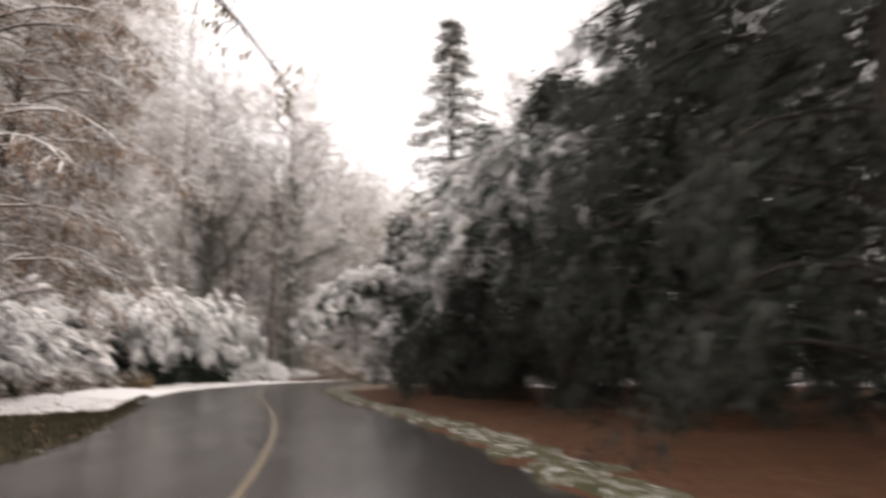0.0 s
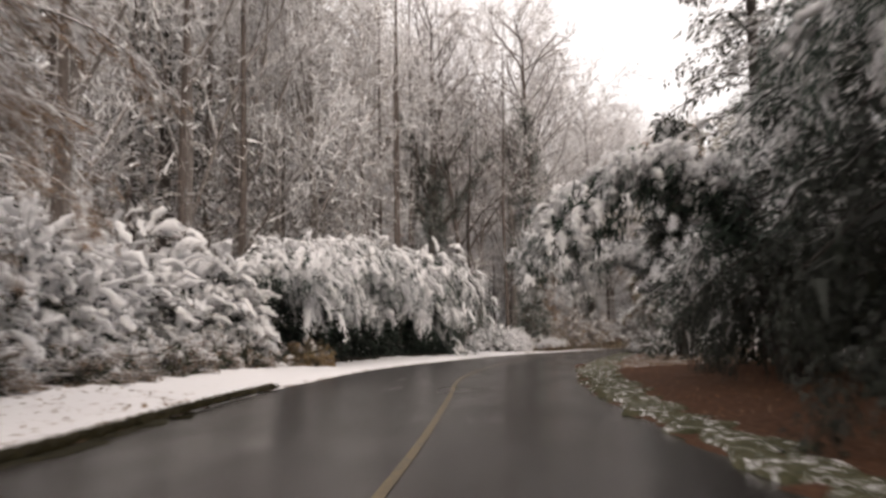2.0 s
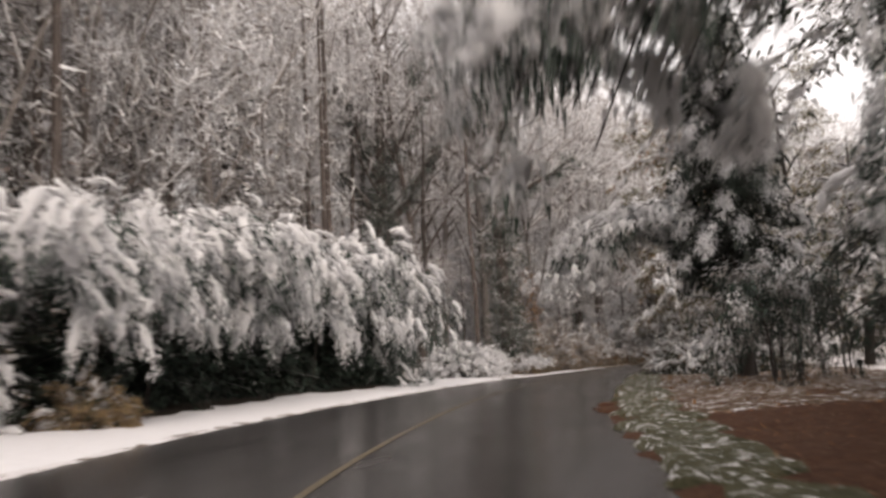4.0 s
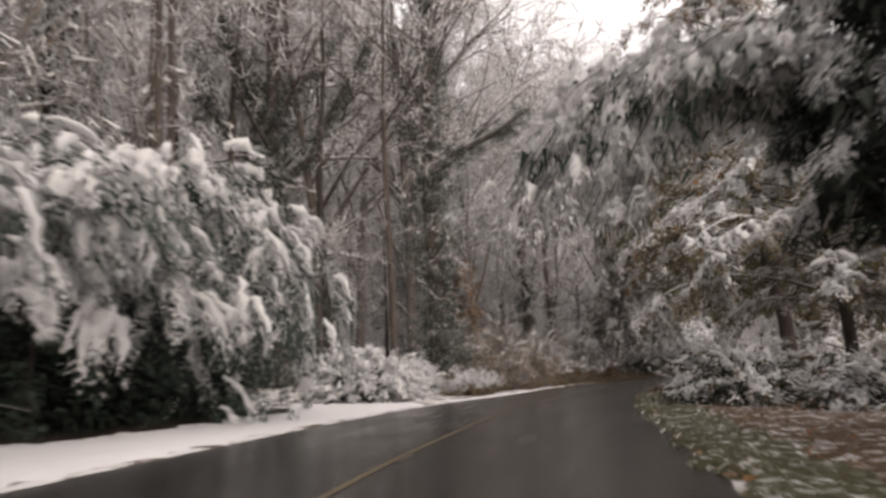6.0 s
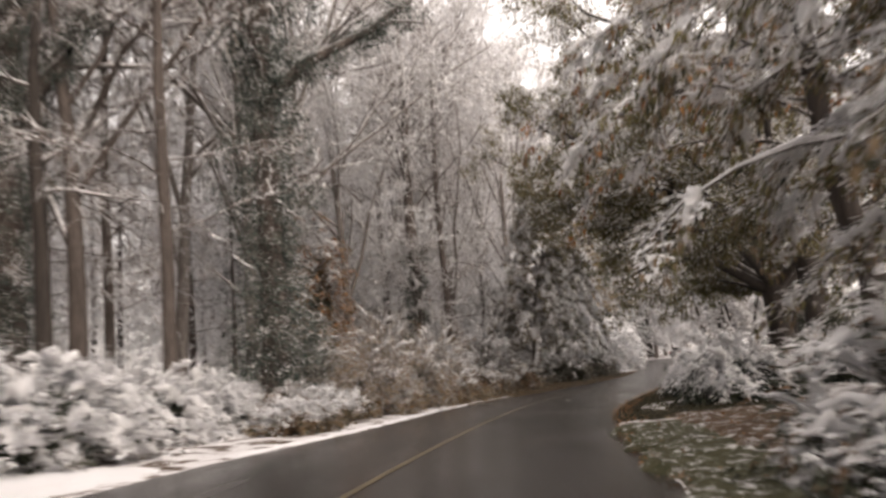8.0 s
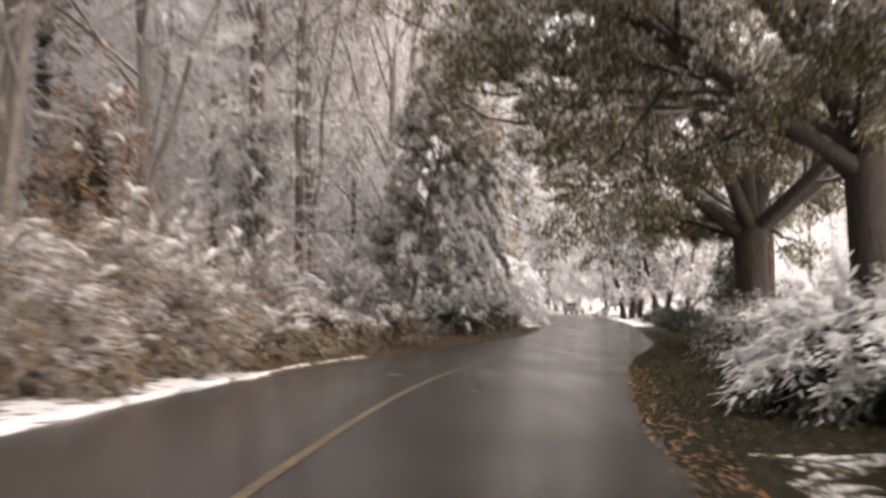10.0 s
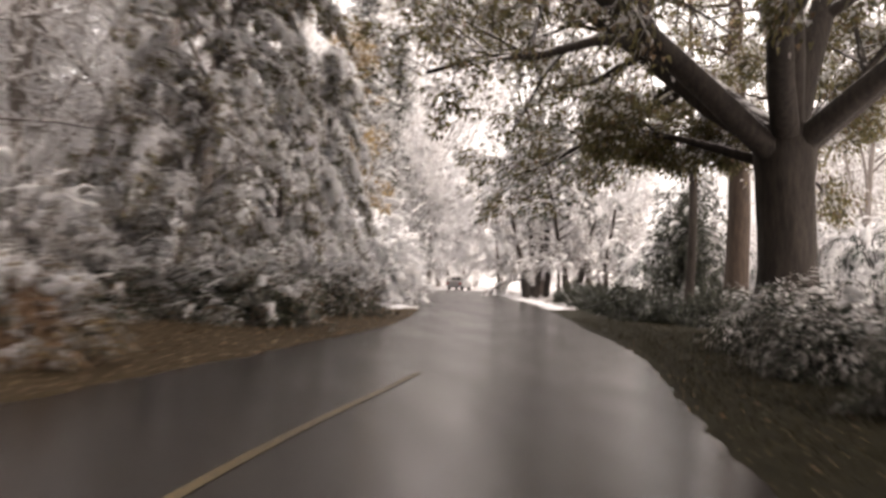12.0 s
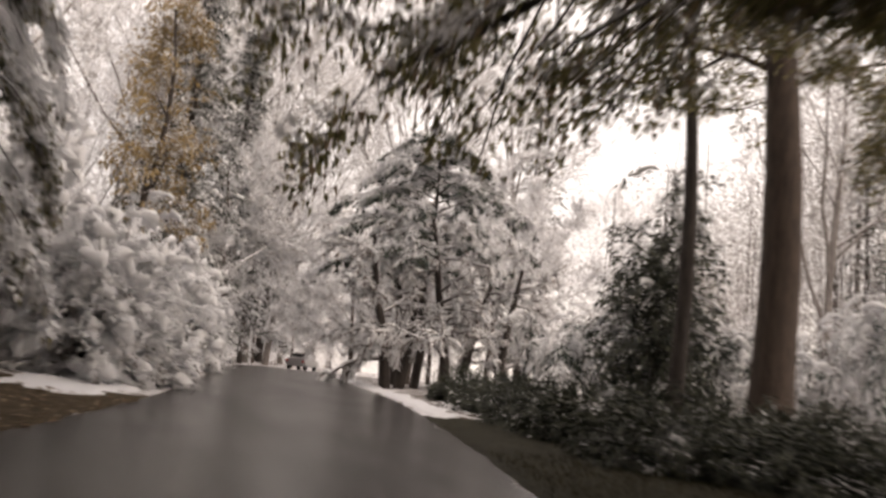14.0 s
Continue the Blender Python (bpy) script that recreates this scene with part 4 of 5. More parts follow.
POLE = [(5, 0.15, 0.0, 7, 0.45, 0.8, 0.35), (4, 0.2, 0.0, 5, 0.5, 0.8, 0.6), (3, 0.2, -0.05, 0, 0, 0, 0.8)]


def tall_trunk(where, height, r, label, bark, name="tall_tree", leafs=None, clear=7.0, per=8, limbs=22, reach=0.2, tips=8, rise=0.25):
    """A straight tall bole, clear below, with limbs and leaves or frosted twigs above."""
    top = thing(name, where, label, "tree")
    z = np.linspace(-0.3, height, 10)
    pts = np.stack([0.1 * np.sin(z * 0.4), 0.08 * np.cos(z * 0.5), z], 1)
    rad = r * np.array([1.25, 1.0, 0.95, 0.88, 0.8, 0.7, 0.58, 0.42, 0.26, 0.06])
    part("trunk", mesh_of("bole", *tubes([(pts, rad)], 12), [bark], smooth=True), top)
    out = [[] for _ in POLE[:2]]
    spec = [POLE[0], (3, 0.2, 0.0, 0, 0, 0, 0.6)]
    for i in range(limbs):
        hz = clear + (height - clear) * (i + rng.random()) / limbs
        a = i * 2.4
        d = np.array([math.cos(a), math.sin(a), rise])
        grow(np.array([0, 0, hz]), d / np.linalg.norm(d), height * reach * (1.2 - 0.6 * hz / height), r * 0.2, 0, spec, out)
    out = thick(out, 0.014)
    part("branchwork", mesh_of("limbs", *joined([tubes(out[0], 5), tubes(out[1], 3)]), [bark], smooth=True), top, "", "stuff")
    ends = np.array([p for p, _ in out[1]])
    lv = Leaves()
    if leafs:
        q = ends[:, 1:].reshape(-1, 3)
        clump_leaves(lv, q, unit(q - [0, 0, height * 0.6]), 0.4, per, 0.16, 0.05, np.arange(len(leafs)), [1 / len(leafs)] * len(leafs), len(leafs), 0.25, 1.0)
        part("crown", lv.mesh("crown", [*leafs, SNOW_LEAF]), top, "", "stuff")
    else:
        q, w = along(ends, rng.random((len(ends), tips * 3)))
        on = rng.random(len(q)) < 0.45
        lv.add(q, w * 0.7 + rng.normal(size=w.shape) * 0.6, 0.5 * (0.5 + rng.random(len(q))), 0.016 * np.where(on, 1.4, 1.0), np.where(on, 1, 0), 0.3)
        part("twigwork", lv.mesh("frost_twigs", [TWIG_NEEDLE, SNOW_LEAF]), top, "twigs coated with frost", "stuff")
    return top


def ivied_tree(where, height, r, ivy, label, n=520, limbs=(), thick_ivy=0.5):
    """A tall forest tree, its bole and great limbs clothed in ivy that holds frost; limbs: way, length, height."""
    top = tall_trunk(where, height, r, label, FOREST_BARK, "ivied_tree", clear=11.0, limbs=26, reach=0.3, tips=16, rise=1.0)
    z = ivy * rng.random(n) ** 1.1
    a = rng.random(n) * 6.283
    rr = r * 0.95 + thick_ivy * rng.random(n) ** 1.5 * (1 + 0.5 * np.sin(z * 0.9))
    c, w = [np.stack([np.cos(a) * rr, np.sin(a) * rr, z + 0.2], 1)], [np.stack([np.cos(a), np.sin(a), 0 * a], 1)]
    spec = [(8, 0.10, 0.03, 7, 0.4, 0.8, 0.3), (4, 0.2, 0.03, 0, 0, 0, 0.4)]
    twigs = []
    for d, length, hz in limbs:
        out = [[], []]
        d = np.array(d, float)
        grow(np.array([0, 0, float(hz)]), d / np.linalg.norm(d), length, r * 0.62, 0, spec, out)
        part("limb", mesh_of("limb", *tubes(out[0], 8), [FOREST_BARK], smooth=True), top)
        twigs += out[1]
        q, t = along(out[0][0][0][None], rng.random((1, int(length * 24))))
        o = unit(rng.normal(size=q.shape))
        c.append(q + o * thick_ivy * 0.8 * rng.random((len(q), 1)))
        w.append(o)
    if twigs:
        part("branchwork", mesh_of("side_limbs", *tubes(twigs, 4), [TWIG], smooth=True), top, "snowy side branches", "stuff")
    c, w = np.concatenate(c), np.concatenate(w)
    lv = Leaves()
    clump_leaves(lv, c, w, 0.38, 40, 0.15, 0.028, np.arange(3), [0.66, 0.22, 0.12], 3, 0.22, 0.6)
    part("ivy", lv.mesh("ivy", [DUSTED_LEAF, FROST_LEAF, SHRUB_LEAF, SNOW_LEAF]), top, "thick ivy flecked with snow", "stuff")
    return top


# ---- left of the road: bowed bamboo hedge ----
HEDGE = "snow-bowed bamboo hedge along the road"
for y, x, hh in ((44.5, -20.9, 4.3), (48, -21.0, 4.8), (51.5, -21.1, 5.4), (55, -21.1, 5.9), (58.5, -20.9, 6.2), (62.0, -20.6, 6.2)):
    bent_bamboo(on_ground(x, y), 18, (hh * 0.72, hh * 1.05), (3.2, 5.4), (1.9, 4.0), 5, 40, 17, 64, "tall bamboo clump bowed toward the road under thick snow", 0.96, group=HEDGE, from_t=0.42, spread=0.26, frost_p=0.3, leaf=0.15, width=0.014, pad_r=0.48, plume_len=1.15, core=110, bundles=5, frost_mat=DUSTED_LEAF)
bent_bamboo(on_ground(-19.6, 64.2), 30, (3.2, 5.6), (2.2, 4.4), (0.0, 1.6), 15, 55, 15, 80, "bamboo clump at the hedge end sweeping to the ground", 0.44, group=HEDGE, frost_p=0.7, pad_r=0.3, leaf=0.14, width=0.012, spread=0.24, from_t=0.25, bundles=9, frost_mat=DUSTED_LEAF)
# Added near-black leafy fill: blocks light from behind so the hedge hollow stays dark.
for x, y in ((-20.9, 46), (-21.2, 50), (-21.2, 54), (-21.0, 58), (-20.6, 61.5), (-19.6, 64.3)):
    shrub(on_ground(x, y), (2.5, 2.8, 3.0), 240, 50, [BAMBOO_LEAF, SHADE_DARK_LEAF], [0.5, 0.5], "dark leafy fill added under the bamboo to block light", -0.3, 0.6, 0.22, 0.05, "hedge_light_block", 0.7, 40, 0.3, "dark thicket inside the hedge", inner=0.5, pads=0.0, core_mat=SHADE_DARK_LEAF)
# The near-black core colour stands for shade in the gaps of these shrubs.
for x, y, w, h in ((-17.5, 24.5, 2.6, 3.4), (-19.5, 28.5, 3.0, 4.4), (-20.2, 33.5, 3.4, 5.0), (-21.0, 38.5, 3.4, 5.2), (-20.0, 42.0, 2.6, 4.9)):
    shrub(on_ground(x, y), (w, w * 1.05, h), 420, 42, [SHRUB_LEAF, BEECH_LEAF], [0.85, 0.15], "large spreading shrub heaped with snow", 0.74 if y < 30 else 0.86, 0.34, 0.12, 0.02, "snowy_shrub", 0.7, 90, 0.3, HEDGE, pad_r=0.6, core_mat=SHADE_DARK_LEAF)
for x, y, s in ((-15.2, 30.2, 0.7), (-16.2, 32.6, 0.6), (-16.6, 35.5, 0.8), (-17.4, 38.5, 0.65), (-17.8, 41.2, 0.85), (-14.6, 26.8, 0.7)):
    shrub(on_ground(x, y), (s * 1.2, s * 1.3, s * 1.5), 110, 44, [FROST_LEAF, BEECH_LEAF], [0.6, 0.4], "small grey twiggy shrub dusted with snow", 0.55, 0.2, 0.11, 0.018, "small_shrub", 0.2, 40, 0.3, "small shrubs on the snow bank")
shrub(on_ground(-17.0, 44.6), (0.95, 1.2, 0.9), 120, 44, [TAN_LEAF, GOLD_LEAF], [0.7, 0.3], "low tan-leaved shrub with snow on top", 0.35, 0.22, 0.12, 0.02, "small_shrub", 0.3, 40, 0.3, "small shrubs on the snow bank")

# ---- left of the road: fine-branched trees near the start ----
rng = np.random.default_rng(11)
for x, y, h, w in ((-11.7, 16.0, 13, 5.4), (-13.8, 22.5, 14, 5.0), (-19.5, 25.5, 14, 5.4)):
    spreading_tree(on_ground(x, y), h, w, 66, [BEECH_LEAF, FROST_LEAF], [0.72, 0.28], "fine-branched beech holding withered leaves and snow", "beech", low=2.4, snow_p=0.34, sprays=22, per=44, leaf=0.1, width=0.02, trunk_r=0.26, lean=(2.0, 0), group="beeches on the bank", pad_r=0.12, bark=OAK_BARK)

# ---- right of the road: dark weeping evergreens ----
rng = np.random.default_rng(21)
EVER = "weeping evergreens over the mulch"
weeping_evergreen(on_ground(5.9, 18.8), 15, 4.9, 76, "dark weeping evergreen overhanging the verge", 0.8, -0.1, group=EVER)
weeping_evergreen(on_ground(4.0, 26.2), 11.5, 5.0, 76, "dark weeping evergreen with snow on its sprays", 0.8, 0.14, group=EVER)
weeping_evergreen(on_ground(2.3, 34.0), 12.0, 4.6, 76, "dark weeping evergreen reaching toward the road", 0.8, 0.33, group=EVER)
weeping_evergreen(on_ground(1.4, 41.0), 9.0, 4.0, 56, "weeping evergreen with snow-loaded shoulders", 0.8, 0.46, group=EVER)
weeping_evergreen(on_ground(1.8, 48.5), 13, 4.2, 60, "weeping evergreen with a snowy crown", 1.2, 0.44, group=EVER)
weeping_evergreen(on_ground(-3.1, 57.4), 12.5, 1.8, 60, "dark weeping evergreen with snow at the foot of the pale arch", 3.4, 0.5, group=EVER, trunk_r=0.18)
deep = weeping_evergreen(on_ground(7.0, 12.0), 15, 5.2, 46, "dark weeping evergreen, copied further back to block light", 0.6, -0.4, group=EVER, per=60, leaf=0.2, width=0.022)
# Copies beside and behind; the rear ones are added, hidden, to block side light.
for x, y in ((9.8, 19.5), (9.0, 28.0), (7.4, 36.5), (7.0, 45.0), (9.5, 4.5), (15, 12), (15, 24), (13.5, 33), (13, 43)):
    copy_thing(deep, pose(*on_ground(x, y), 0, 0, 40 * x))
bent_bamboo(on_ground(-0.2, 35.0), 20, (5.2, 5.6), (4.8, 6.3), (2.4, 3.0), 180, 9, 20, 60, "bamboo bowed in an arch over the road edge", 1.0, group=EVER, from_t=0.32, foot=0.22, plume_len=0.55, bundles=14, loose=0.07, frost_p=0.4, pad_r=0.4, leaf=0.13, width=0.012, core=170, spread=0.24, frost_mat=DUSTED_LEAF)
bent_bamboo(on_ground(-3.0, 58.4), 26, (5.2, 5.8), (4.8, 6.7), (3.1, 3.8), 196, 9, 20, 60, "pale bamboo arch bowed far over the road", 1.0, group=EVER, from_t=0.3, foot=0.22, plume_len=0.62, bundles=14, loose=0.07, frost_p=0.95, pad_r=0.32, leaf=0.14, width=0.012, core=60, spread=0.24, pads=0.8)
for x, y, n, hh, reach_to, tip_z, words in ((4.0, 22.8, 22, (5.8, 7.4), (2.4, 4.6), (3.4, 5.8), "dark bamboo clump drooping in rounded lumps"), (3.4, 28.8, 24, (7.4, 8.8), (1.8, 4.0), (2.6, 6.4), "tall dark bamboo clump with snowy shoulders"), (1.0, 40.2, 16, (4.4, 5.6), (2.2, 3.6), (0.8, 3.0), "dark bamboo hanging toward the verge")):
    bent_bamboo(on_ground(x, y), n, hh, reach_to, tip_z, 180, 75, 17, 70, words, 0.66, group=EVER, from_t=0.3, foot=0.8, plume_len=1.2, frost_p=0.55, pad_r=0.42, leaf=0.15, width=0.016, core=120, pads=0.6, frost_mat=DUSTED_LEAF)
bent_bamboo(on_ground(-2.1, 55.0), 14, (2.6, 3.3), (0.8, 1.6), (0.6, 1.8), 190, 100, 14, 60, "frosted drooping bamboo beside the verge", 0.4, group=EVER, from_t=0.3, foot=0.7, frost_p=0.8, pads=0.4, pad_r=0.2, bundles=10, plume_len=0.8)

# ---- right of the road: leafy snow-laden mass ----
spreading_tree(on_ground(-1.2, 69.6), 8.5, 5.0, 58, [OLIVE_LEAF, TAN_LEAF, SHRUB_LEAF, FROST_LEAF], [0.42, 0.34, 0.1, 0.14], "olive and tan tree, its level limbs ridged with snow", low=2.2, way=200, snow_p=0.53, lean=(-0.6, 0), sprays=22, per=44, pad_r=0.5)
spreading_tree(on_ground(-1.4, 76.2), 17.0, 5.6, 64, [RUST_LEAF, OLIVE_LEAF, TAN_LEAF, FROST_LEAF], [0.16, 0.3, 0.24, 0.3], "tall tree with rust and olive leaves and snowy limbs", low=4.6, way=185, snow_p=0.48, pad_r=0.45, lean=(-1.5, 0), trunk_r=0.3, sprays=18, leaf=0.17, width=0.04)
spreading_tree(on_ground(2.2, 66.0), 9.5, 4.6, 44, [OLIVE_LEAF, TAN_LEAF, FROST_LEAF], [0.5, 0.25, 0.25], "olive-leaved tree bowed by snow beside the verge", low=1.0, way=200, snow_p=0.54, pad_r=0.45)
spreading_tree(on_ground(1.4, 79.5), 6.5, 3.4, 34, [SHRUB_LEAF, OLIVE_LEAF, TAN_LEAF], [0.4, 0.35, 0.25], "small olive tree under wet snow", low=0.8, snow_p=0.55)
for x, y, w, h in ((-4.7, 66.5, 1.9, 1.4), (-2.4, 63.2, 1.7, 1.3)):
    shrub(on_ground(x, y), (w, w * 1.15, h), 240, 44, [SHRUB_LEAF, BEECH_LEAF], [0.75, 0.25], "low dark evergreen shrub tipped with snow", 0.55, 0.34, 0.14, 0.028, "low_shrub", 0.9, 40, 0.35, "low dark shrubs by the verge")

# ---- left of the road, middle stretch ----
rng = np.random.default_rng(12)
for x, y, w, h in ((-17.0, 73.5, 2.0, 1.7), (-17.2, 77.8, 2.0, 1.9), (-17.0, 81.8, 1.5, 1.5)):
    shrub(on_ground(x, y), (w, w * 1.3, h), 300, 40, [FROST_LEAF, SHRUB_LEAF], [0.5, 0.5], "rounded low shrub buried in white snow", 1.05, 0.3, 0.13, 0.028, "snowy_shrub", 0.5, 60, 0.3, "white low shrubs by the road", pad_r=0.5)
shrub(on_ground(-15.2, 84.0), (0.9, 1.2, 1.1), 130, 40, [FROST_LEAF, TAN_LEAF], [0.6, 0.4], "small shrub with snow and tan leaves", 0.45, 0.22, 0.12, 0.03, "small_shrub", 0.3, 40)
for x, y, w, h in ((-11.9, 90.6, 1.3, 2.3), (-13.0, 86.6, 1.2, 2.0), (-13.8, 93.0, 1.8, 3.5), (-12.0, 98.0, 1.7, 3.3), (-15.0, 98.0, 2.1, 4.2), (-16.8, 93.0, 1.9, 3.6)):
    shrub(on_ground(x, y), (w, w * 1.2, h), 380, 36, [TAN_LEAF, GOLD_LEAF, RUST_LEAF, FROST_LEAF], [0.2, 0.22, 0.1, 0.48], "twiggy grey and orange shrub frosted with snow", 0.34, 0.32, 0.13, 0.014, "orange_shrub", 0.1, 140, 0.3, "frosted orange shrubs", inner=0.4, core_mat=FROST_LEAF, pads=0.3)
for x, y, s in ((-14.4, 85.5, 0.85), (-15.9, 88.0, 1.0), (-13.7, 88.8, 0.75), (-17.4, 86.0, 1.0), (-10.0, 101.8, 0.85), (-9.4, 104.6, 0.75), (-12.6, 101.5, 1.0)):
    shrub(on_ground(x, y), (s * 1.2, s * 1.4, s), 140, 44, [TAN_LEAF, FROST_LEAF, SHRUB_LEAF], [0.4, 0.35, 0.25], "low brown shrub capped with snow", 0.74, 0.26, 0.12, 0.03, "low_shrub", 0.3, 40, 0.3, "low shrubs by the road")

for k in range(10):
    y = 79.5 + 2.5 * k
    tan = y > 87
    shrub(on_ground(float(left_edge(y)) - 1.75 - 0.3 * (k % 3), y), (1.0, 1.35, (1.1 if tan else 0.7) + 0.25 * (k % 2)), 130, 44, [TAN_LEAF, SHRUB_LEAF, FROST_LEAF, GOLD_LEAF], [0.3, 0.12, 0.42, 0.16] if tan else [0.52, 0.24, 0.2, 0.04],
          "low tan and orange shrub lightly frosted" if tan else "low brown shrub with a white cap of snow", 0.4 if tan else 0.78, 0.26, 0.12, 0.02 if tan else 0.024, "low_shrub", 0.3, 40, 0.3, "low shrubs by the road", core_mat=BEECH_LEAF, cap=True, pad_r=0.4)

# ---- left of the road: evergreen hedge and drooping trees ----
rng = np.random.default_rng(13)
for x, y, w, h, s in ((-5.6, 111.3, 2.3, 1.7, 0.3), (-3.6, 116.5, 2.2, 1.9, 0.36), (-9.0, 110.8, 2.0, 1.7, 0.36)):
    shrub(on_ground(x, y), (w, w, h), 320, 48, [SHRUB_LEAF, BEECH_LEAF, FROST_LEAF], [0.6, 0.15, 0.25], "dark rounded evergreen shrub dusted with snow", s * 1.2, 0.34, 0.13, 0.026, "evergreen_shrub", 0.6, 50, 0.3, "evergreen shrubs at the bend", cap=True)
for x, y, h, w, mats, share, cover, full, words in ((-7.5, 112.2, 12.5, 3.1, [OLIVE_LEAF, TAN_LEAF, FROST_LEAF], [0.4, 0.16, 0.44], 0.5, 0.55, "olive-leaved tree drooping with wet snow"), (-5.3, 122.5, 9.5, 3.6, [OLIVE_LEAF, SHRUB_LEAF, FROST_LEAF], [0.4, 0.2, 0.4], 0.56, 0.6, "dark-leaved tree with tiers of wet snow"), (-9.6, 123.0, 7.5, 3.2, [FROST_LEAF, OLIVE_LEAF], [0.75, 0.25], 0.7, 0.7, "frosted small tree under snow")):
    spreading_tree(on_ground(x, y), h, w, 56, mats, share, words, "drooping_tree", low=1.5, snow_p=cover, sprays=24, per=50, leaf=0.16, width=0.036, trunk_r=0.12, bark=FROSTED_BARK, group="drooping trees at the bend", pad_r=0.32, taper=full, bend=1.9, rise=0.55, lean=(0.18 * h, 0))
for x, y, w, h in ((-0.3, 126.5, 2.2, 3.4), (0.0, 131.0, 2.2, 4.2), (-3.5, 136.0, 3.6, 7.5), (1.4, 137.5, 2.2, 4.4), (2.8, 144.5, 2.0, 3.4)):
    shrub(on_ground(x, y), (w, w, h), 400, 46, [FROST_LEAF, SHRUB_LEAF], [0.6, 0.4], "broad shrub white with clinging snow", 1.2, 0.42, 0.15, 0.03, "snowy_shrub", 0.5, 70, 0.45, "white shrubs beyond the bend", core_mat=FROST_LEAF, pad_r=0.7)

for x, y, w, h in ((-10.2, 109.6, 2.2, 3.6), (-12.6, 106.4, 1.9, 3.0), (-8.9, 114.4, 2.2, 4.2)):
    shrub(on_ground(x, y), (w, w, h), 320, 42, [FROST_LEAF, TAN_LEAF], [0.85, 0.15], "tall twiggy shrub grey with frost", 0.62, 0.34, 0.13, 0.016, "frosted_shrub", 0.3, 90, 0.4, "frosted shrubs at the bend", inner=0.4, core_mat=FROST_LEAF, pad_r=0.35)

# ---- right of the road: two great oaks, tall trunks, rhododendron ----
rng = np.random.default_rng(14)
oak(on_ground(7.2, 108.4), 0.68, 5.2, [((-0.8, -0.12, 0.56), 16, 0.33, 4.4), ((-0.6, 0.55, 0.6), 13, 0.36, 4.8), ((0.75, 0.1, 0.6), 10, 0.34, 4.6), ((-0.3, -0.35, 0.9), 13, 0.40, 5.0), ((0.3, 0.1, 0.95), 12, 0.40, 5.0),
     ((-0.2, 0.8, 0.6), 12, 0.34, 4.9), ((-0.45, 0.85, 0.48), 5.0, 0.16, 4.3), ((0.35, -0.8, 0.5), 11, 0.32, 4.7), ((-0.6, -0.75, 0.5), 13, 0.34, 4.9), ((0.5, 0.85, 0.3), 11, 0.28, 4.7), ((-0.35, 0.9, 0.72), 16, 0.24, 5.1)], "massive old oak with dark bark and olive-brown leaves", [OLIVE_LEAF, TAN_LEAF, FROST_LEAF], [0.78, 0.14, 0.08], 22, 0.26, 0.0, 3.2)
rng = np.random.default_rng(23)
oak(on_ground(4.7, 95.8), 0.55, 6.0, [((-0.75, 0.15, 0.8), 12.5, 0.26, 4.8), ((-0.85, -0.25, 0.5), 12, 0.26, 5.0), ((-0.85, 0.1, 0.62), 13, 0.26, 5.6), ((-0.7, -0.5, 0.7), 12, 0.24, 5.8), ((-0.7, 0.5, 0.55), 10, 0.28, 5.4), ((0.75, -0.2, 0.5), 8, 0.26, 5.4), ((-0.3, 0.2, 0.95), 15, 0.34, 5.8), ((-0.55, -0.2, 0.9), 16, 0.32, 5.8), ((-0.2, -0.4, 0.95), 15, 0.28, 5.8), ((-0.5, -0.7, 0.55), 9, 0.28, 5.6), ((0.2, 0.8, 0.5), 9, 0.26, 5.4)],
    "old oak with olive leaves rising out of the rhododendrons", [OLIVE_LEAF, TAN_LEAF, FROST_LEAF], [0.74, 0.12, 0.14], 24, 0.3, -0.03)
tall_trunk(on_ground(14.0, 121.3), 20, 0.48, "tall straight tree with warm brown bark", PALE_BARK, leafs=[OLIVE_LEAF, OLIVE_LEAF, TAN_LEAF], clear=8.5, per=40, reach=0.25)
tall_trunk(on_ground(13.2, 123.6), 17, 0.2, "slender straight tree with dark bark", BARK, leafs=[OLIVE_LEAF], clear=8.5, per=16)
rng = np.random.default_rng(22)
RHODO = "snow-laden rhododendrons by the road"
for x, y, w, h in ((-3.2, 80.0, 1.5, 1.4), (-2.7, 84.0, 1.6, 1.5), (-0.9, 88.6, 1.6, 1.5), (0.9, 93.4, 1.7, 1.55), (2.2, 97.6, 1.6, 1.5), (3.4, 101.4, 1.6, 1.4), (4.9, 105.0, 1.5, 1.3), (5.6, 97.6, 2.2, 2.0), (3.6, 90.6, 2.4, 2.1), (6.8, 101.6, 2.0, 1.8), (1.6, 84.5, 2.3, 1.9)):
    # Core leaves near black, painting the dark hollows below the snow caps.
    near = y < 92
    shrub(on_ground(x, y), (w, w, h), 260, 36, [SHRUB_LEAF, BAMBOO_LEAF, FROST_LEAF], [0.6, 0.3, 0.1] if near else [0.5, 0.1, 0.4], "broad rhododendron with drooping leaves under snow", 0.74 if near else 0.3, 0.3, 0.15, 0.018, "rhododendron", 1.3, 40, 0.25, RHODO, pad_r=0.4, cap=True, core_mat=SHADE_DARK_LEAF, pads=0.9 if near else 0.4)
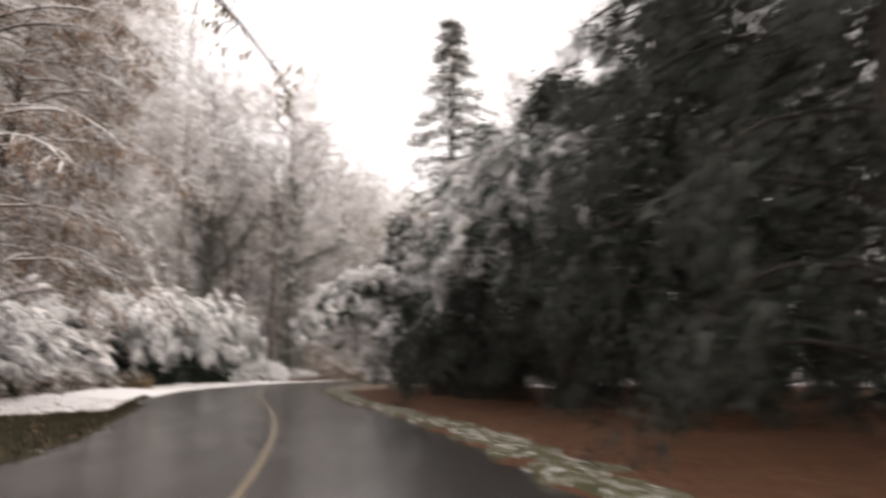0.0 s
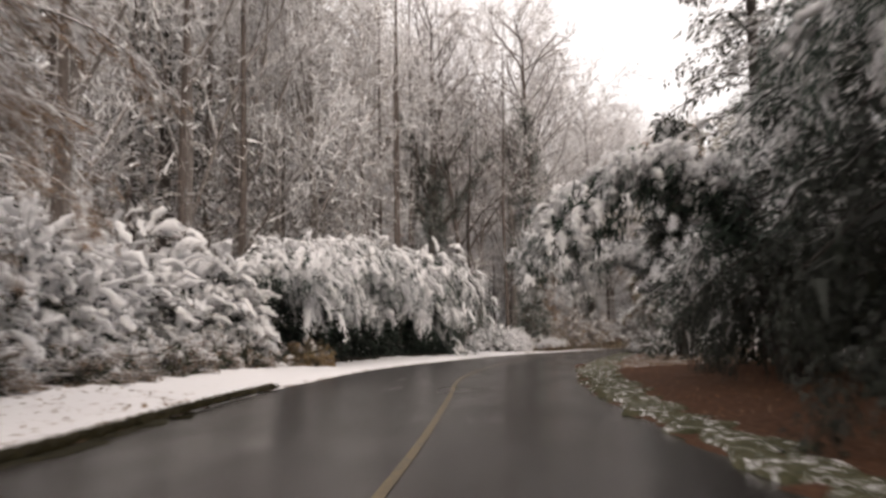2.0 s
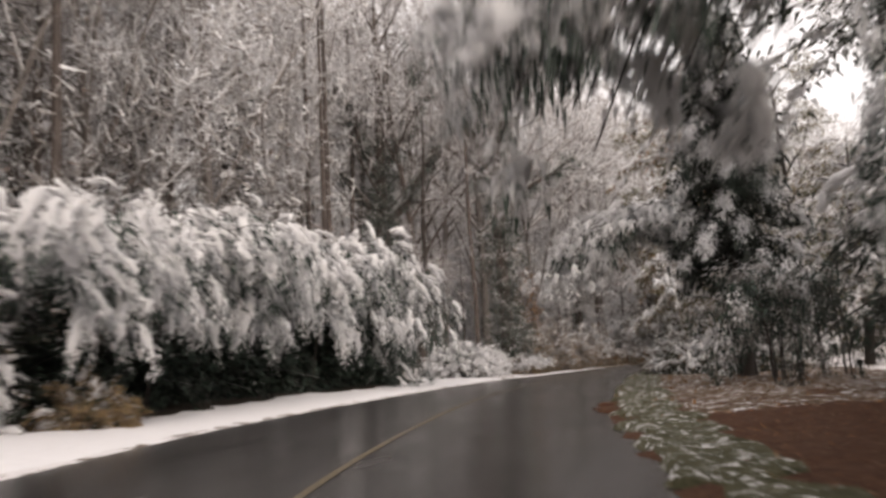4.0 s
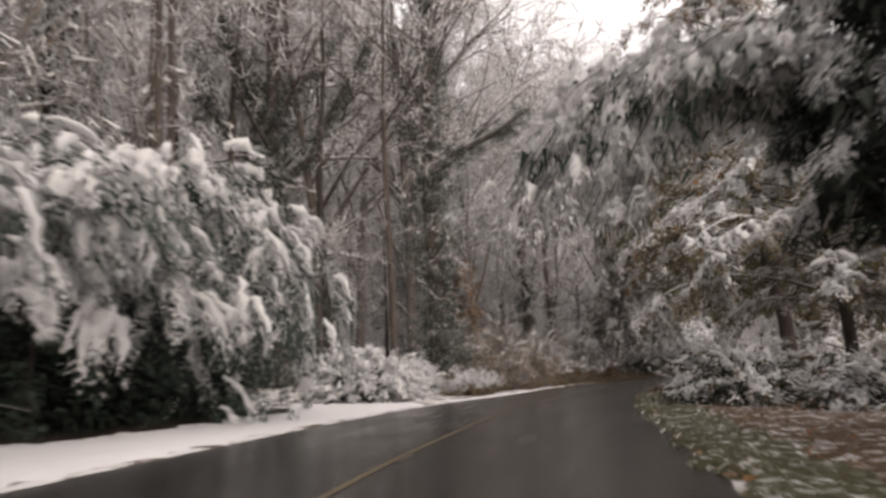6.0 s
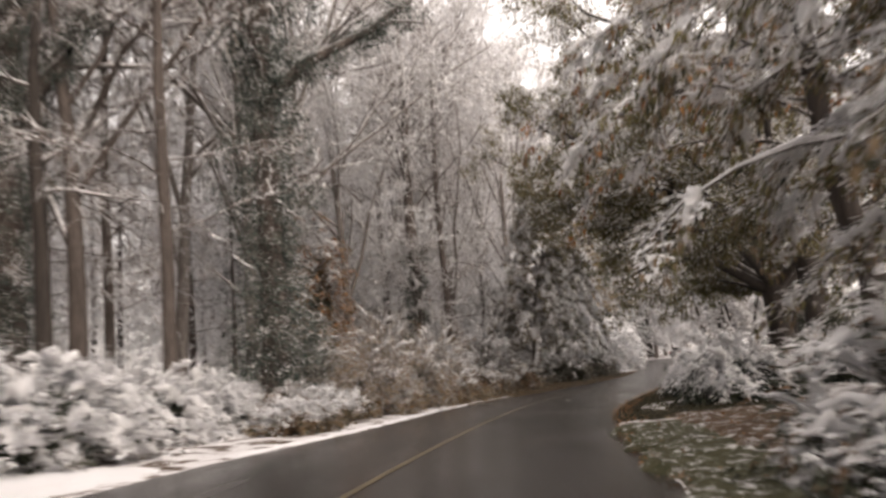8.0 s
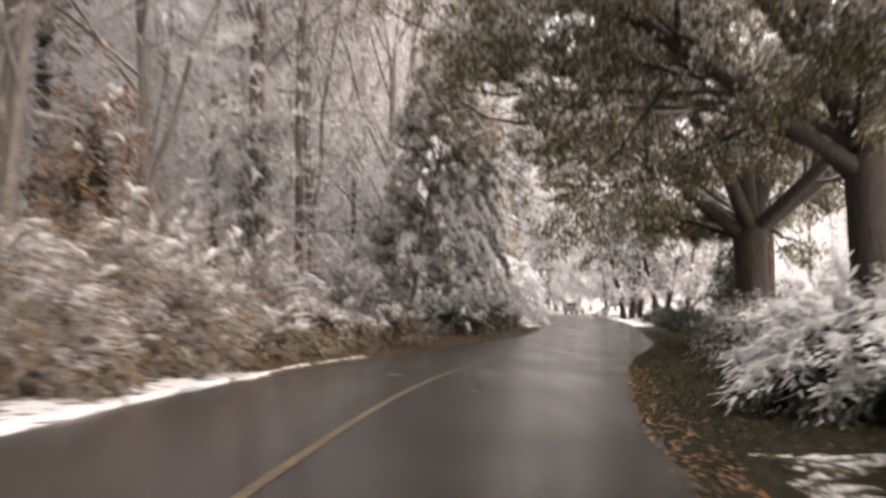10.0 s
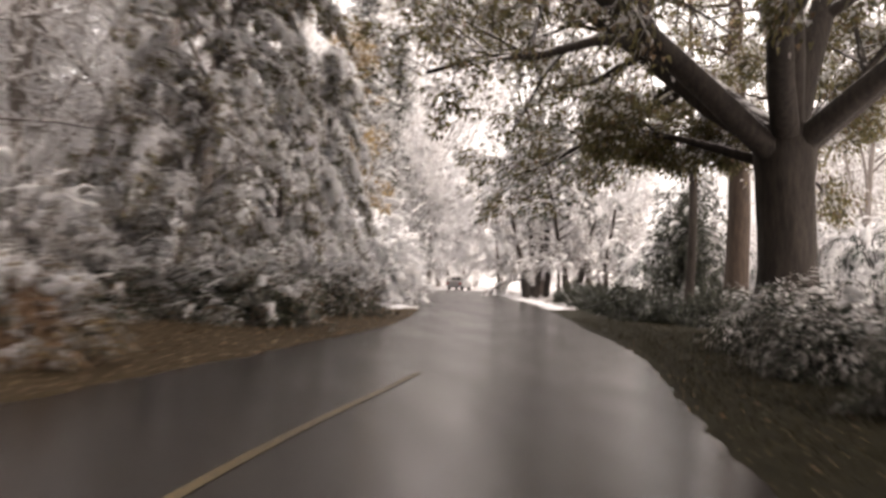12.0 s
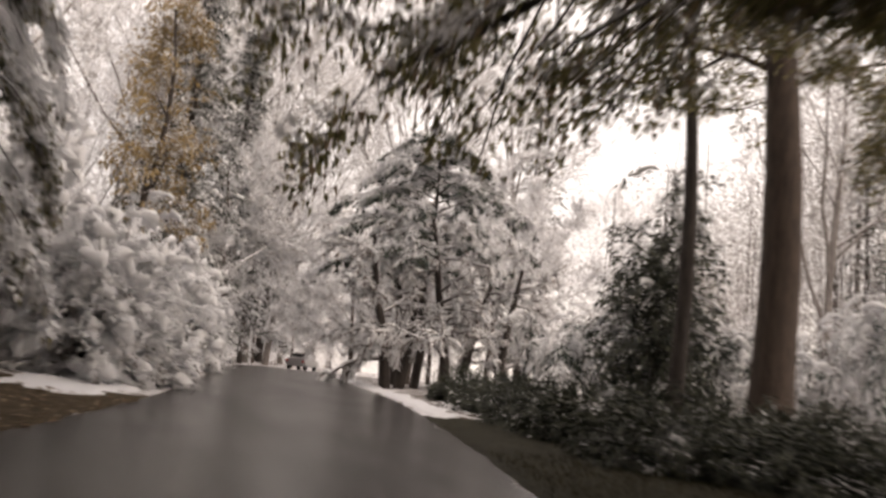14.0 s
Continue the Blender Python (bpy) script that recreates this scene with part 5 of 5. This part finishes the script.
for x, y, w in ((8.2, 117.4, 1.2), (9.0, 120.5, 1.4), (9.9, 124.2, 1.5), (10.9, 128.4, 1.5), (9.6, 115.4, 1.5), (11.4, 132.4, 1.2), (11.4, 117.6, 1.6), (12.6, 120.4, 1.5)):
    shrub(on_ground(x, y), (w, w * 1.5, 0.95), 220, 46, [SHRUB_LEAF, SHADE_DARK_LEAF], [0.7, 0.3], "low spreading juniper dusted with snow", 0.1, 0.28, 0.12, 0.022, "juniper", 0.3, 30, 0.2, "low junipers along the verge")
for x, y, h in ((18.5, 127.0, 4.2), (21.0, 121.0, 5.0), (17.5, 134.0, 4.6), (24.0, 128.0, 5.5), (18.6, 114.5, 3.4)):
    bent_bamboo(on_ground(x, y), 16, (h * 0.5, h * 0.85), (1.4, 3.2), (0.2, 1.6), 180, 180, 13, 46, "weeping shrub wholly whitened with snow", 0.95, group="white weeping shrubs behind the oak", frost_p=0.7)
shrub(on_ground(14.4, 126.0), (1.25, 1.25, 8.6), 380, 40, [SHRUB_LEAF, SHADE_DARK_LEAF], [0.7, 0.3], "upright dark evergreen bush flecked with snow", 0.3, 0.38, 0.15, 0.045, "tall_shrub", 0.8, 40)

# ---- beyond: umbrella-crowned snowy trees, conifers, autumn trees ----
rng = np.random.default_rng(15)
UMB = [(6, 0.07, 0.02, 13, 0.34, 1.25, 0.3), (6, 0.12, -0.06, 9, 0.4, 0.8, 0.4), (3, 0.16, -0.1, 0, 0, 0, 0.5)]
for x, y, h, lx in ((10.4, 138.0, 6.5, -0.06), (11.2, 138.8, 7.0, 0.05), (13.3, 138.7, 7.5, -0.12), (14.8, 141.0, 6.5, 0.16), (16.0, 139.4, 6.0, 0.1), (13.0, 144.5, 7.0, -0.1)):
    bare_tree(on_ground(x, y), h, 0.25, UMB, "dark-stemmed small tree with level snow-laden branches", 0.035, "snowy_tree", "umbrella-crowned snowy trees", fat=1, lean=(lx, 0.02), bark=BARK, tips=30, tip_len=0.3, tip_w=0.028, white=0.6, weep=0.5, pad=0.07)
spreading_tree(on_ground(12.2, 139.6), 11.5, 4.6, 40, [SHRUB_LEAF, CONIFER_LEAF, DUSTED_LEAF], [0.3, 0.3, 0.4], "grey-green pine with level tiers of snow", "tiered_pine", low=4.6, snow_p=0.56, sprays=18, per=44, leaf=0.2, width=0.036, trunk_r=0.22, pad_r=0.45)
layered_conifer(on_ground(2.2, 157.0), 27, 5.2, "tall spruce tiered with snow", 34, 130, 0.42, spread=0.5)
layered_conifer(on_ground(6.4, 166.0), 25, 5.0, "broad spruce tiered with snow", 30, 120, 0.42, spread=0.5)
layered_conifer(on_ground(0.6, 51.5), 25, 4.6, "tall pine tiered with snow behind the evergreens", 18, 110, 0.42, low=9.0, spread=0.5, needle=SHRUB_LEAF)
leafy_tree(on_ground(-0.2, 153.0), 19, 0.25, [(7, 0.05, 0.02, 16, 0.16, 0.8, 0.25), (4, 0.16, 0.05, 6, 0.45, 0.8, 0.35), (3, 0.2, -0.03, 0, 0, 0, 0.6)], [GOLD_LEAF, FROST_LEAF], [0.75, 0.25], "tall tree with golden autumn leaves", 40, 1.0, 0.26, 0.08, 0.2, "golden_tree", fat=2)
shrub(on_ground(-36.0, 66.0), (2.2, 2.2, 8.0), 240, 40, [GOLD_LEAF, TAN_LEAF], [0.6, 0.4], "pale yellow understorey tree in the woods", 0.2, 0.7, 0.24, 0.06, "golden_tree", 0.3, 30)
shrub(on_ground(-19.0, 104.5), (1.5, 1.5, 11.0), 240, 40, [RUST_LEAF, TAN_LEAF, FROST_LEAF], [0.3, 0.4, 0.3], "tan-leaved understorey tree in the woods", 0.3, 0.7, 0.24, 0.06, "tan_tree", 0.3, 30)

# ---- woods on both sides ----
rng = np.random.default_rng(16)
WOODS = "snow-dusted woodland trees"
ivied_tree(on_ground(-25.4, 86.0), 30, 0.55, 17, "great forked tree with ivy-clad limbs and frost", 1000, [((0.75, -0.1, 0.6), 10, 10.5), ((-0.7, 0.0, 0.7), 8, 11.5), ((0.3, 0.3, 0.9), 10, 15), ((-0.4, -0.5, 0.8), 9, 14)], 0.9)
ivied_tree(on_ground(-17.2, 89.4), 30, 0.5, 20, "tall tree clothed in snowy ivy", 1300, [((0.8, 0.0, 0.55), 7, 12), ((-0.6, 0.1, 0.8), 7, 14), ((0.3, -0.4, 0.85), 7, 16)], 1.3)
snag = thing("bare_tree", pose(*on_ground(-20.0, 79.0)), "slim bare tree with level snow-covered boughs", "tree", WOODS)
z = np.linspace(-0.3, 17, 8)
part("trunk", mesh_of("bole", *tubes([(np.stack([0.12 * np.sin(z * 0.5), 0.1 * np.cos(z * 0.4), z], 1), np.linspace(0.24, 0.06, 8))], 10), [OAK_BARK], smooth=True), snag)
side = []
for d, length, hz in (((-1, 0.1, 0.05), 1.9, 7.3), ((1, -0.1, 0.12), 3.4, 7.0), ((1, 0.3, -0.02), 2.6, 6.2), ((-0.8, -0.4, 0.2), 2.0, 9.0), ((0.7, -0.6, 0.3), 2.2, 10.2)):
    out = [[], [], []]
    d = np.array(d, float)
    grow(np.array([0, 0, hz]), d / np.linalg.norm(d), length, 0.075, 0, [(7, 0.16, 0.0, 8, 0.42, 0.8, 0.3), (4, 0.2, 0.02, 4, 0.5, 0.8, 0.5), (3, 0.2, 0.0, 0, 0, 0, 0.6)], out)
    part("limb", mesh_of("limb", *tubes(out[0], 6), [TWIG], smooth=True), snag)
    side += out[1] + out[2]
part("twigwork", mesh_of("twigs", *tubes(thick([side], 0.014)[0], 3), [TWIG], smooth=True), snag, "snow-coated twigs", "stuff")
tall_trunk(on_ground(-17.3, 80.2), 22, 0.17, "slim dark woodland trunk", FOREST_BARK, "woodland_tree", clear=5.0, limbs=24)
ivied_tree(on_ground(-14.2, 111.0), 28, 0.4, 9, "tall dark tree with ivy at its foot", 260)
for x, y, h, r in ((-24.9, 91.9, 26, 0.2), (-25.8, 88.9, 24, 0.15), (-29.5, 112.0, 26, 0.24), (-12.4, 111.8, 28, 0.2), (-16.5, 113.0, 27, 0.24), (-21.0, 121.0, 27, 0.25), (-34.0, 72.0, 27, 0.26), (-38.0, 64.0, 27, 0.28), (-31.0, 58.0, 27, 0.26)):
    tall_trunk(on_ground(x, y), h, r, "tall slim woodland trunk with frosted limbs", FOREST_BARK, "woodland_tree", clear=4.0, limbs=36, reach=0.16, tips=14)

rng = np.random.default_rng(24)
frost = bare_tree(on_ground(15.5, 150.0), 10.5, 0.17, FROSTY_LOW, "slender tree all white with frost", 0.03, "frosted_tree", "white frosted trees beyond the bend", fat=1, tips=90, tip_len=0.55, tip_w=0.024, white=0.9, twig=FROSTED_TWIG)
for x, y, s in ((18.5, 146.0, 40), (14.5, 158.0, 160), (19.5, 157.0, 220), (23.0, 150.0, 10), (7.5, 176.0, 70), (12.5, 186.0, 130), (17.5, 192.0, 190), (10.0, 196.0, 250), (3.0, 186.0, 310), (22.0, 203.0, 30)):
    copy_thing(frost, pose(*on_ground(x, y, 0.05), 0, 0, s))
models = [bare_tree((0, 300 + 20 * i, -60), 22 + 2 * i, 0.32, FROSTY, "bare woodland tree with frosted twigs", 0.017, "bare_tree", WOODS, fat=3, tips=6, tip_len=0.8, tip_w=0.014, white=0.16) for i in range(4)]
low_models = [bare_tree((30, 300 + 20 * i, -60), 11 + 2 * i, 0.13, FROSTY_LOW, "slender understorey tree white with frost", 0.018, "understorey_tree", WOODS, fat=1, tips=30, tip_len=0.7, tip_w=0.015, white=0.22) for i in range(3)]
white_models = [bare_tree((15, 300 + 20 * i, -60), 21 + 3 * i, 0.28, FROSTY, "bare woodland tree heavily coated with frost", 0.022, "bare_tree", WOODS, fat=2, tips=8, tip_len=0.8, tip_w=0.022, white=0.9, twig=FROSTED_TWIG, bark=FROSTED_BARK) for i in range(2)]
white_low = [bare_tree((45, 300 + 20 * i, -60), 10 + 3 * i, 0.13, FROSTY_LOW, "slender understorey tree thick with frost", 0.02, "understorey_tree", WOODS, fat=1, tips=36, tip_len=0.65, tip_w=0.02, white=0.9, twig=FROSTED_TWIG, bark=FROSTED_BARK) for i in range(2)]
conifer_models = [layered_conifer((60, 300 + 20 * i, -60), 24 + 3 * i, 3.6, "snow-dusted pine standing in the woods", 22, 26, 0.45, group=WOODS, leaf=0.5, width=0.09, low=5.0) for i in range(2)]


def place(model, x, y):
    return copy_thing(model, pose(*on_ground(x, y, 0.05), 0, 0, float(rng.random() * 360)))


spots, tries = [], 0
while len(spots) < 110 and tries < 20000:
    tries += 1
    y = rng.uniform(8, 240)
    on_left = rng.random() < 0.6
    off = 8 + 62 * rng.random() ** 1.3
    if on_left:
        x = float(left_edge(y)) - off
        if -20 < y < 70 and off < 14:
            continue
        if 84 < y < 150 and off < 11 or y > 100 and rng.random() < 0.5:
            continue
    else:
        x = float(right_edge(y)) + off
        if y < 62 or 62 <= y < 100 and off < 12 or 100 <= y < 150 and off < 24 or 120 < y < 200 and 0.52 < (x - 0.3) / (y - 107) < 0.95:
            continue
    if any((x - a) ** 2 + (y - b) ** 2 < 12 for a, b in spots):
        continue
    spots.append((x, y))
first = sorted(spots, key=lambda s: s[1])
first = first[20:29] + [s for s in first if s[1] > 110][:4]
for i, (x, y) in enumerate(s for s in spots if s not in first):
    k = rng.random()
    tall, small = (white_models, white_low) if y > 92 else (models, low_models)
    place(tall[i % len(tall)] if k < 0.42 else small[i % len(small)] if k < 0.76 or y > 92 and x < 4 else conifer_models[i % 2], x, y)
for model, (x, y) in zip((*models, *low_models, *conifer_models, *white_models, *white_low), first):
    model.matrix_basis = pose(*on_ground(x, y, 0.05))

for k, (x, y) in enumerate(((-8.0, 117.5), (-9.5, 131.0), (-13.5, 122.5), (-24.0, 112.0), (-22.0, 104.5), (-17.0, 126.0), (-9.0, 137.0), (-19.5, 99.0), (-25.0, 121.0), (-12.0, 117.0), (-16.5, 119.0))):
    place(conifer_models[1] if k == 3 else white_models[k % 2], x, y)
for x, y in ((-7.5, 121.0), (-10.0, 127.5), (-15.0, 128.0), (-18.0, 108.0), (-21.0, 101.0)):
    place(white_models[1], x, y)
for x, y in ((7.5, 174.0), (11.0, 181.0), (4.5, 177.0), (20.5, 168.0), (24.0, 177.0), (1.0, 171.0), (14.0, 188.0), (17.0, 196.0)):
    copy_thing(white_models[1], pose(*on_ground(x, y, 0.05), 0, 0, 57 * x) @ Matrix.Scale(1.25, 4))
for x, y, s in ((8.9, 169.0, 100), (6.4, 161.0, 200), (20.0, 165.0, 300)):
    copy_thing(frost, pose(*on_ground(x, y, 0.05), 0, 0, s) @ Matrix.Scale(1.35, 4))

white_patches = [thicket((120, 300 + 30 * i, -60), 6.5, 11 + 12 * i, 13000, "far thicket white with frost", 0.95, 2) for i in range(2)]
patches = [thicket((90, 300 + 30 * i, -60), 7.0, 22 + 4 * i, 13000, "distant woods hazy with frost", 0.26 + 0.04 * i) for i in range(3)]
belt = []
for k in range(17):
    y = 18 + 11.5 * k
    belt.append((float(left_edge(y)) - 44 - 10 * rng.random(), y + rng.normal() * 3))
    if 40 < y < 90 or k % 2:
        belt.append((float(left_edge(y)) - 30 - 6 * rng.random(), y + rng.normal() * 3))
    if k > 9:
        belt.append((float(right_edge(y)) + 36 + 14 * rng.random(), y + rng.normal() * 3))
for x, y in ((-31, 50), (-30, 66), (-33, 82), (-33, 98), (-36, 112), (-30, 128), (-18, 140), (-8, 150), (-20, 150), (-30, 144), (-36, 96), (-12, 162), (-28, 34)):
    belt.append((x, y))
for k in range(9):
    belt.append((-40 + 22 * k, -55 + rng.normal() * 4))
for i, (x, y) in enumerate(belt[3:]):
    if y > 92 and -28 < x < 10:
        continue
    tall = 1.4 if 18 < y < 112 and x < -20 else 1.0
    copy_thing(white_patches[1] if y > 92 and x < 10 else patches[i % 3], pose(*on_ground(x, y, 0.3), 0, 0, 90 * (i % 4)) @ Matrix.Diagonal((1, 1, tall, 1)))
for k, (x, y) in enumerate(((-29.5, 80.0), (-20.5, 97.0), (-30.0, 92.0), (-24.5, 98.0), (-33.0, 70.0), (-27.5, 67.0), (-30.0, 60.0), (-28.5, 52.0), (-29.0, 44.0))):
    copy_thing(white_models[k % 2], pose(*on_ground(x, y, 0.05), 0, 0, 67 * k) @ Matrix.Scale(1.25, 4))
for k, (x, y) in enumerate(((-37.0, 72.0), (-34.5, 81.0), (-41.0, 78.0))):
    copy_thing(conifer_models[k % 2], pose(*on_ground(x, y, 0.05), 0, 0, 70 * k))
for k, (x, y) in enumerate(((-15, 148), (-10, 159), (-21, 156), (-26, 142), (-15, 121), (-22, 115), (-11, 132), (-21, 128))):
    copy_thing(white_patches[0], pose(*on_ground(x, y, 0.3), 0, 0, 90 * k))
for k, (x, y) in enumerate(((-17, 137), (-28, 122), (-26, 134), (-9, 143))):
    copy_thing(white_patches[1], pose(*on_ground(x, y, 0.3), 0, 0, 90 * k))
for m, (x, y) in zip(patches, belt):
    m.matrix_basis = pose(*on_ground(x, y, 0.3))
ends = [(2, 205), (10, 216), (20, 218), (28, 226), (22, 240), (38, 240), (52, 246), (6, 240), (-10, 225), (52, 188), (60, 150), (-6, 188), (60, 185), (-14, 205), (64, 215)]
for i, (x, y) in enumerate(ends[2:]):
    copy_thing(white_patches[i % 2], pose(*on_ground(x, y, 0.3), 0, 0, 90 * (i % 4)))
for m, (x, y) in zip(white_patches, ends):
    m.matrix_basis = pose(*on_ground(x, y, 0.3))

# ---- small things: far car, low rail, fallen leaves, grass ----


def box(size, at, bevel=0.03, taper=1.0):
    bm = bmesh.new()
    bmesh.ops.create_cube(bm, size=1)
    for v in bm.verts:
        k = taper if v.co.z > 0 else 1.0
        v.co = Vector((v.co.x * size[0] * k, v.co.y * size[1] * k, v.co.z * size[2])) + Vector(at)
    bmesh.ops.bevel(bm, geom=bm.edges[:], offset=bevel, segments=2, affect="EDGES")
    return bm


def bm_part(name, bm, mat, parent, label=""):
    me = bpy.data.meshes.new(name)
    bm.to_mesh(me)
    bm.free()
    me.materials.append(mat)
    return part(name, me, parent, label)


def plain(name, col, rough=0.4, metal=0.0):
    m, n, l, b = material(name, rough)
    a = noise_node(n, l, 8, 3)
    r = ramp(n, [(0.3, tuple(c * 0.85 for c in col)), (0.7, col)])
    l.new(a.outputs[0], r.inputs[0])
    l.new(r.outputs[0], b.inputs["Base Color"])
    b.inputs["Metallic"].default_value = metal
    return m


CAR_PAINT, GLASS_DARK, TYRE, LAMP_RED, OLD_WOOD = plain("silver_car_paint", (0.4, 0.39, 0.39), 0.3), plain("dark_car_glass", (0.02, 0.02, 0.022), 0.1), plain("tyre_rubber", (0.02, 0.02, 0.02), 0.8), plain("red_lamp_lens", (0.5, 0.03, 0.02), 0.2), plain("grey_wood", (0.16, 0.13, 0.11), 0.8)
car = thing("car", pose(15.6, 178, float(road_z(178)) + 0.05, 0, 0, -30), "silver car with red tail lights on the far road", "car")
bm_part("body", box((1.75, 4.3, 0.62), (0, 0, 0.62), 0.12), CAR_PAINT, car)
bm_part("cabin", box((1.6, 2.3, 0.6), (0, -0.1, 1.18), 0.1, 0.78), CAR_PAINT, car)
bm_part("rear_window", box((1.2, 0.06, 0.36), (0, -1.12, 1.2), 0.02), GLASS_DARK, car)
for x in (-0.72, 0.72):
    bm_part("tail_light", box((0.26, 0.06, 0.18), (x, -2.15, 0.72), 0.02), LAMP_RED, car)
    for y in (-1.35, 1.35):
        bm = bmesh.new()
        bmesh.ops.create_cone(bm, cap_ends=True, segments=20, radius1=0.32, radius2=0.32, depth=0.2, matrix=Matrix.Translation((x, y, 0.32)) @ Matrix.Rotation(radians(90), 4, "Y"))
        bm_part("wheel", bm, TYRE, car)
rail = thing("rail_fence", pose(*on_ground(10.9, 146.0), 0, 0, -14), "low weathered wooden rail fence with snow", "fence")
for y in (-2.2, 0, 2.2):
    bm_part("post", box((0.14, 0.14, 1.0), (0, y, 0.35), 0.02), OLD_WOOD, rail)
for z in (0.4, 0.72):
    bm_part("rail", box((0.06, 4.9, 0.12), (-0.1, 0, z), 0.015), OLD_WOOD, rail)
bm_part("snow_cap", box((0.09, 4.9, 0.05), (-0.1, 0, 0.8), 0.02), SNOW, rail)


def scatter(name, n, y0, y1, fa, fb, size, wide, mats, label, category, upright=0.0, lift=0.05):
    """Loose leaves lying about, or grass blades standing, between two lines beside the road."""
    y = rng.uniform(y0, y1, n)
    u = rng.random(n)
    x = fa(y) * (1 - u) + fb(y) * u
    p = np.stack([x, y, np.maximum(ground_z(x, y), road_z(y) - 0.02) + lift], 1)
    w = rng.normal(size=(n, 3)) * np.array([1, 1, 0.25]) + np.array([0, 0, upright])
    lv = Leaves()
    lv.add(p, w, size * (0.6 + 0.8 * rng.random(n)), wide * (0.6 + 0.8 * rng.random(n)), rng.integers(0, len(mats), n), 0.0 if upright else 0.9)
    return tagged(new(name, lv.mesh(name, mats)), label, category, kind="stuff")


scatter("fallen_leaves", 7000, 44, 76, lambda y: right_edge(y) + 0.0, lambda y: right_edge(y) + 6.0, 0.11, 0.04, [RUST_LEAF, TAN_LEAF, BEECH_LEAF], "rust and tan leaves fallen on the verge", "leaves")
scatter("fallen_leaves", 1300, 76, 108, lambda y: right_edge(y) - 0.15, lambda y: right_edge(y) + 1.6, 0.06, 0.02, [BEECH_LEAF, SHRUB_LEAF, TAN_LEAF], "withered leaves fallen along the road edge", "leaves")
scatter("fallen_leaves", 1000, 68, 92, lambda y: right_edge(y) - 0.1, lambda y: right_edge(y) + 0.35, 0.075, 0.024, [RUST_LEAF, TAN_LEAF], "orange leaves gathered along the road edge", "leaves")
scatter("fallen_leaves", 4000, 90, 122, lambda y: left_edge(y) - 4.5, lambda y: left_edge(y) + 0.1, 0.10, 0.04, [TAN_LEAF, BEECH_LEAF], "brown leaves fallen on the shoulder", "leaves")
scatter("fallen_leaves", 3000, 0, 30, lambda y: left_edge(y) - 5.0, lambda y: left_edge(y) + 0.05, 0.10, 0.04, [TAN_LEAF, BEECH_LEAF], "brown leaves fallen in the grass", "leaves")
scatter("fallen_needles", 12000, 1, 50, lambda y: right_edge(y) + 0.5, lambda y: right_edge(y) + 7.0, 0.14, 0.006, [RUST_LEAF, TAN_LEAF, BEECH_LEAF], "loose rust-brown needles on the mulch", "needles", 0.0, 0.075)
scatter("grass", 26000, -4, 33, lambda y: left_edge(y) - 7.0 + 6.75 * step(8, 22, y), lambda y: left_edge(y) - 0.05, 0.13, 0.012, [GRASS_LEAF], "short wet grass on the bank", "grass", 1.4, 0.02)
scatter("grass", 26000, 76, 118, lambda y: right_edge(y) + 0.12, lambda y: right_edge(y) + 3.4, 0.08, 0.007, [GRASS_LEAF], "short olive grass beside the road", "grass", 1.4, 0.02)
scatter("grass", 6000, 14, 60, lambda y: right_edge(y) + 0.1, lambda y: right_edge(y) + 1.2, 0.06, 0.006, [GRASS_LEAF], "tufts of grass on the verge", "grass", 1.4, 0.02)


# ---- a tree beside the start whose lowest branch hangs into the road space ----
near_tree = thing("overhanging_oak", pose(*on_ground(-7.5, 6.0)), "oak beside the road, one low branch with brown leaves", "tree")
z = np.linspace(-0.3, 9, 7)
part("trunk", mesh_of("bole", *tubes([(np.stack([0.05 * np.sin(z), 0 * z, z], 1), np.linspace(0.34, 0.2, 7))], 12), [OAK_BARK], smooth=True), near_tree)
reach = bezier(np.array([0, 0, 6.6]), np.array([2.0, 1.5, 7.6]), np.array([4.3, 4.6, 6.9]), np.array([5.2, 5.6, 5.1]), 12)
limb = part("limb", mesh_of("limb", *tubes([(reach, np.linspace(0.09, 0.012, 12))], 7), [OAK_BARK], smooth=True), near_tree)
lv = Leaves()
twigs = []
for k in range(16):
    q = reach[7 + k % 5]
    e = q + np.array([rng.normal() * 0.35, rng.normal() * 0.35, -0.15 - 0.3 * rng.random()])
    twigs.append((np.stack([q, (q + e) / 2 + [0, 0, 0.06], e]), np.array([0.012, 0.009, 0.006])))
    clump_leaves(lv, e[None], np.array([[0, 0, -1.0]]), 0.16, 9, 0.12, 0.032, np.arange(2), [0.5, 0.5], None, 0.0, 0.8)
part("twigwork", mesh_of("twigs", *tubes(twigs, 4), [BARK], smooth=True), near_tree, "", "stuff")
part("crown", lv.mesh("crown", [OLIVE_LEAF, BEECH_LEAF]), near_tree, "withered olive-brown leaves", "stuff")
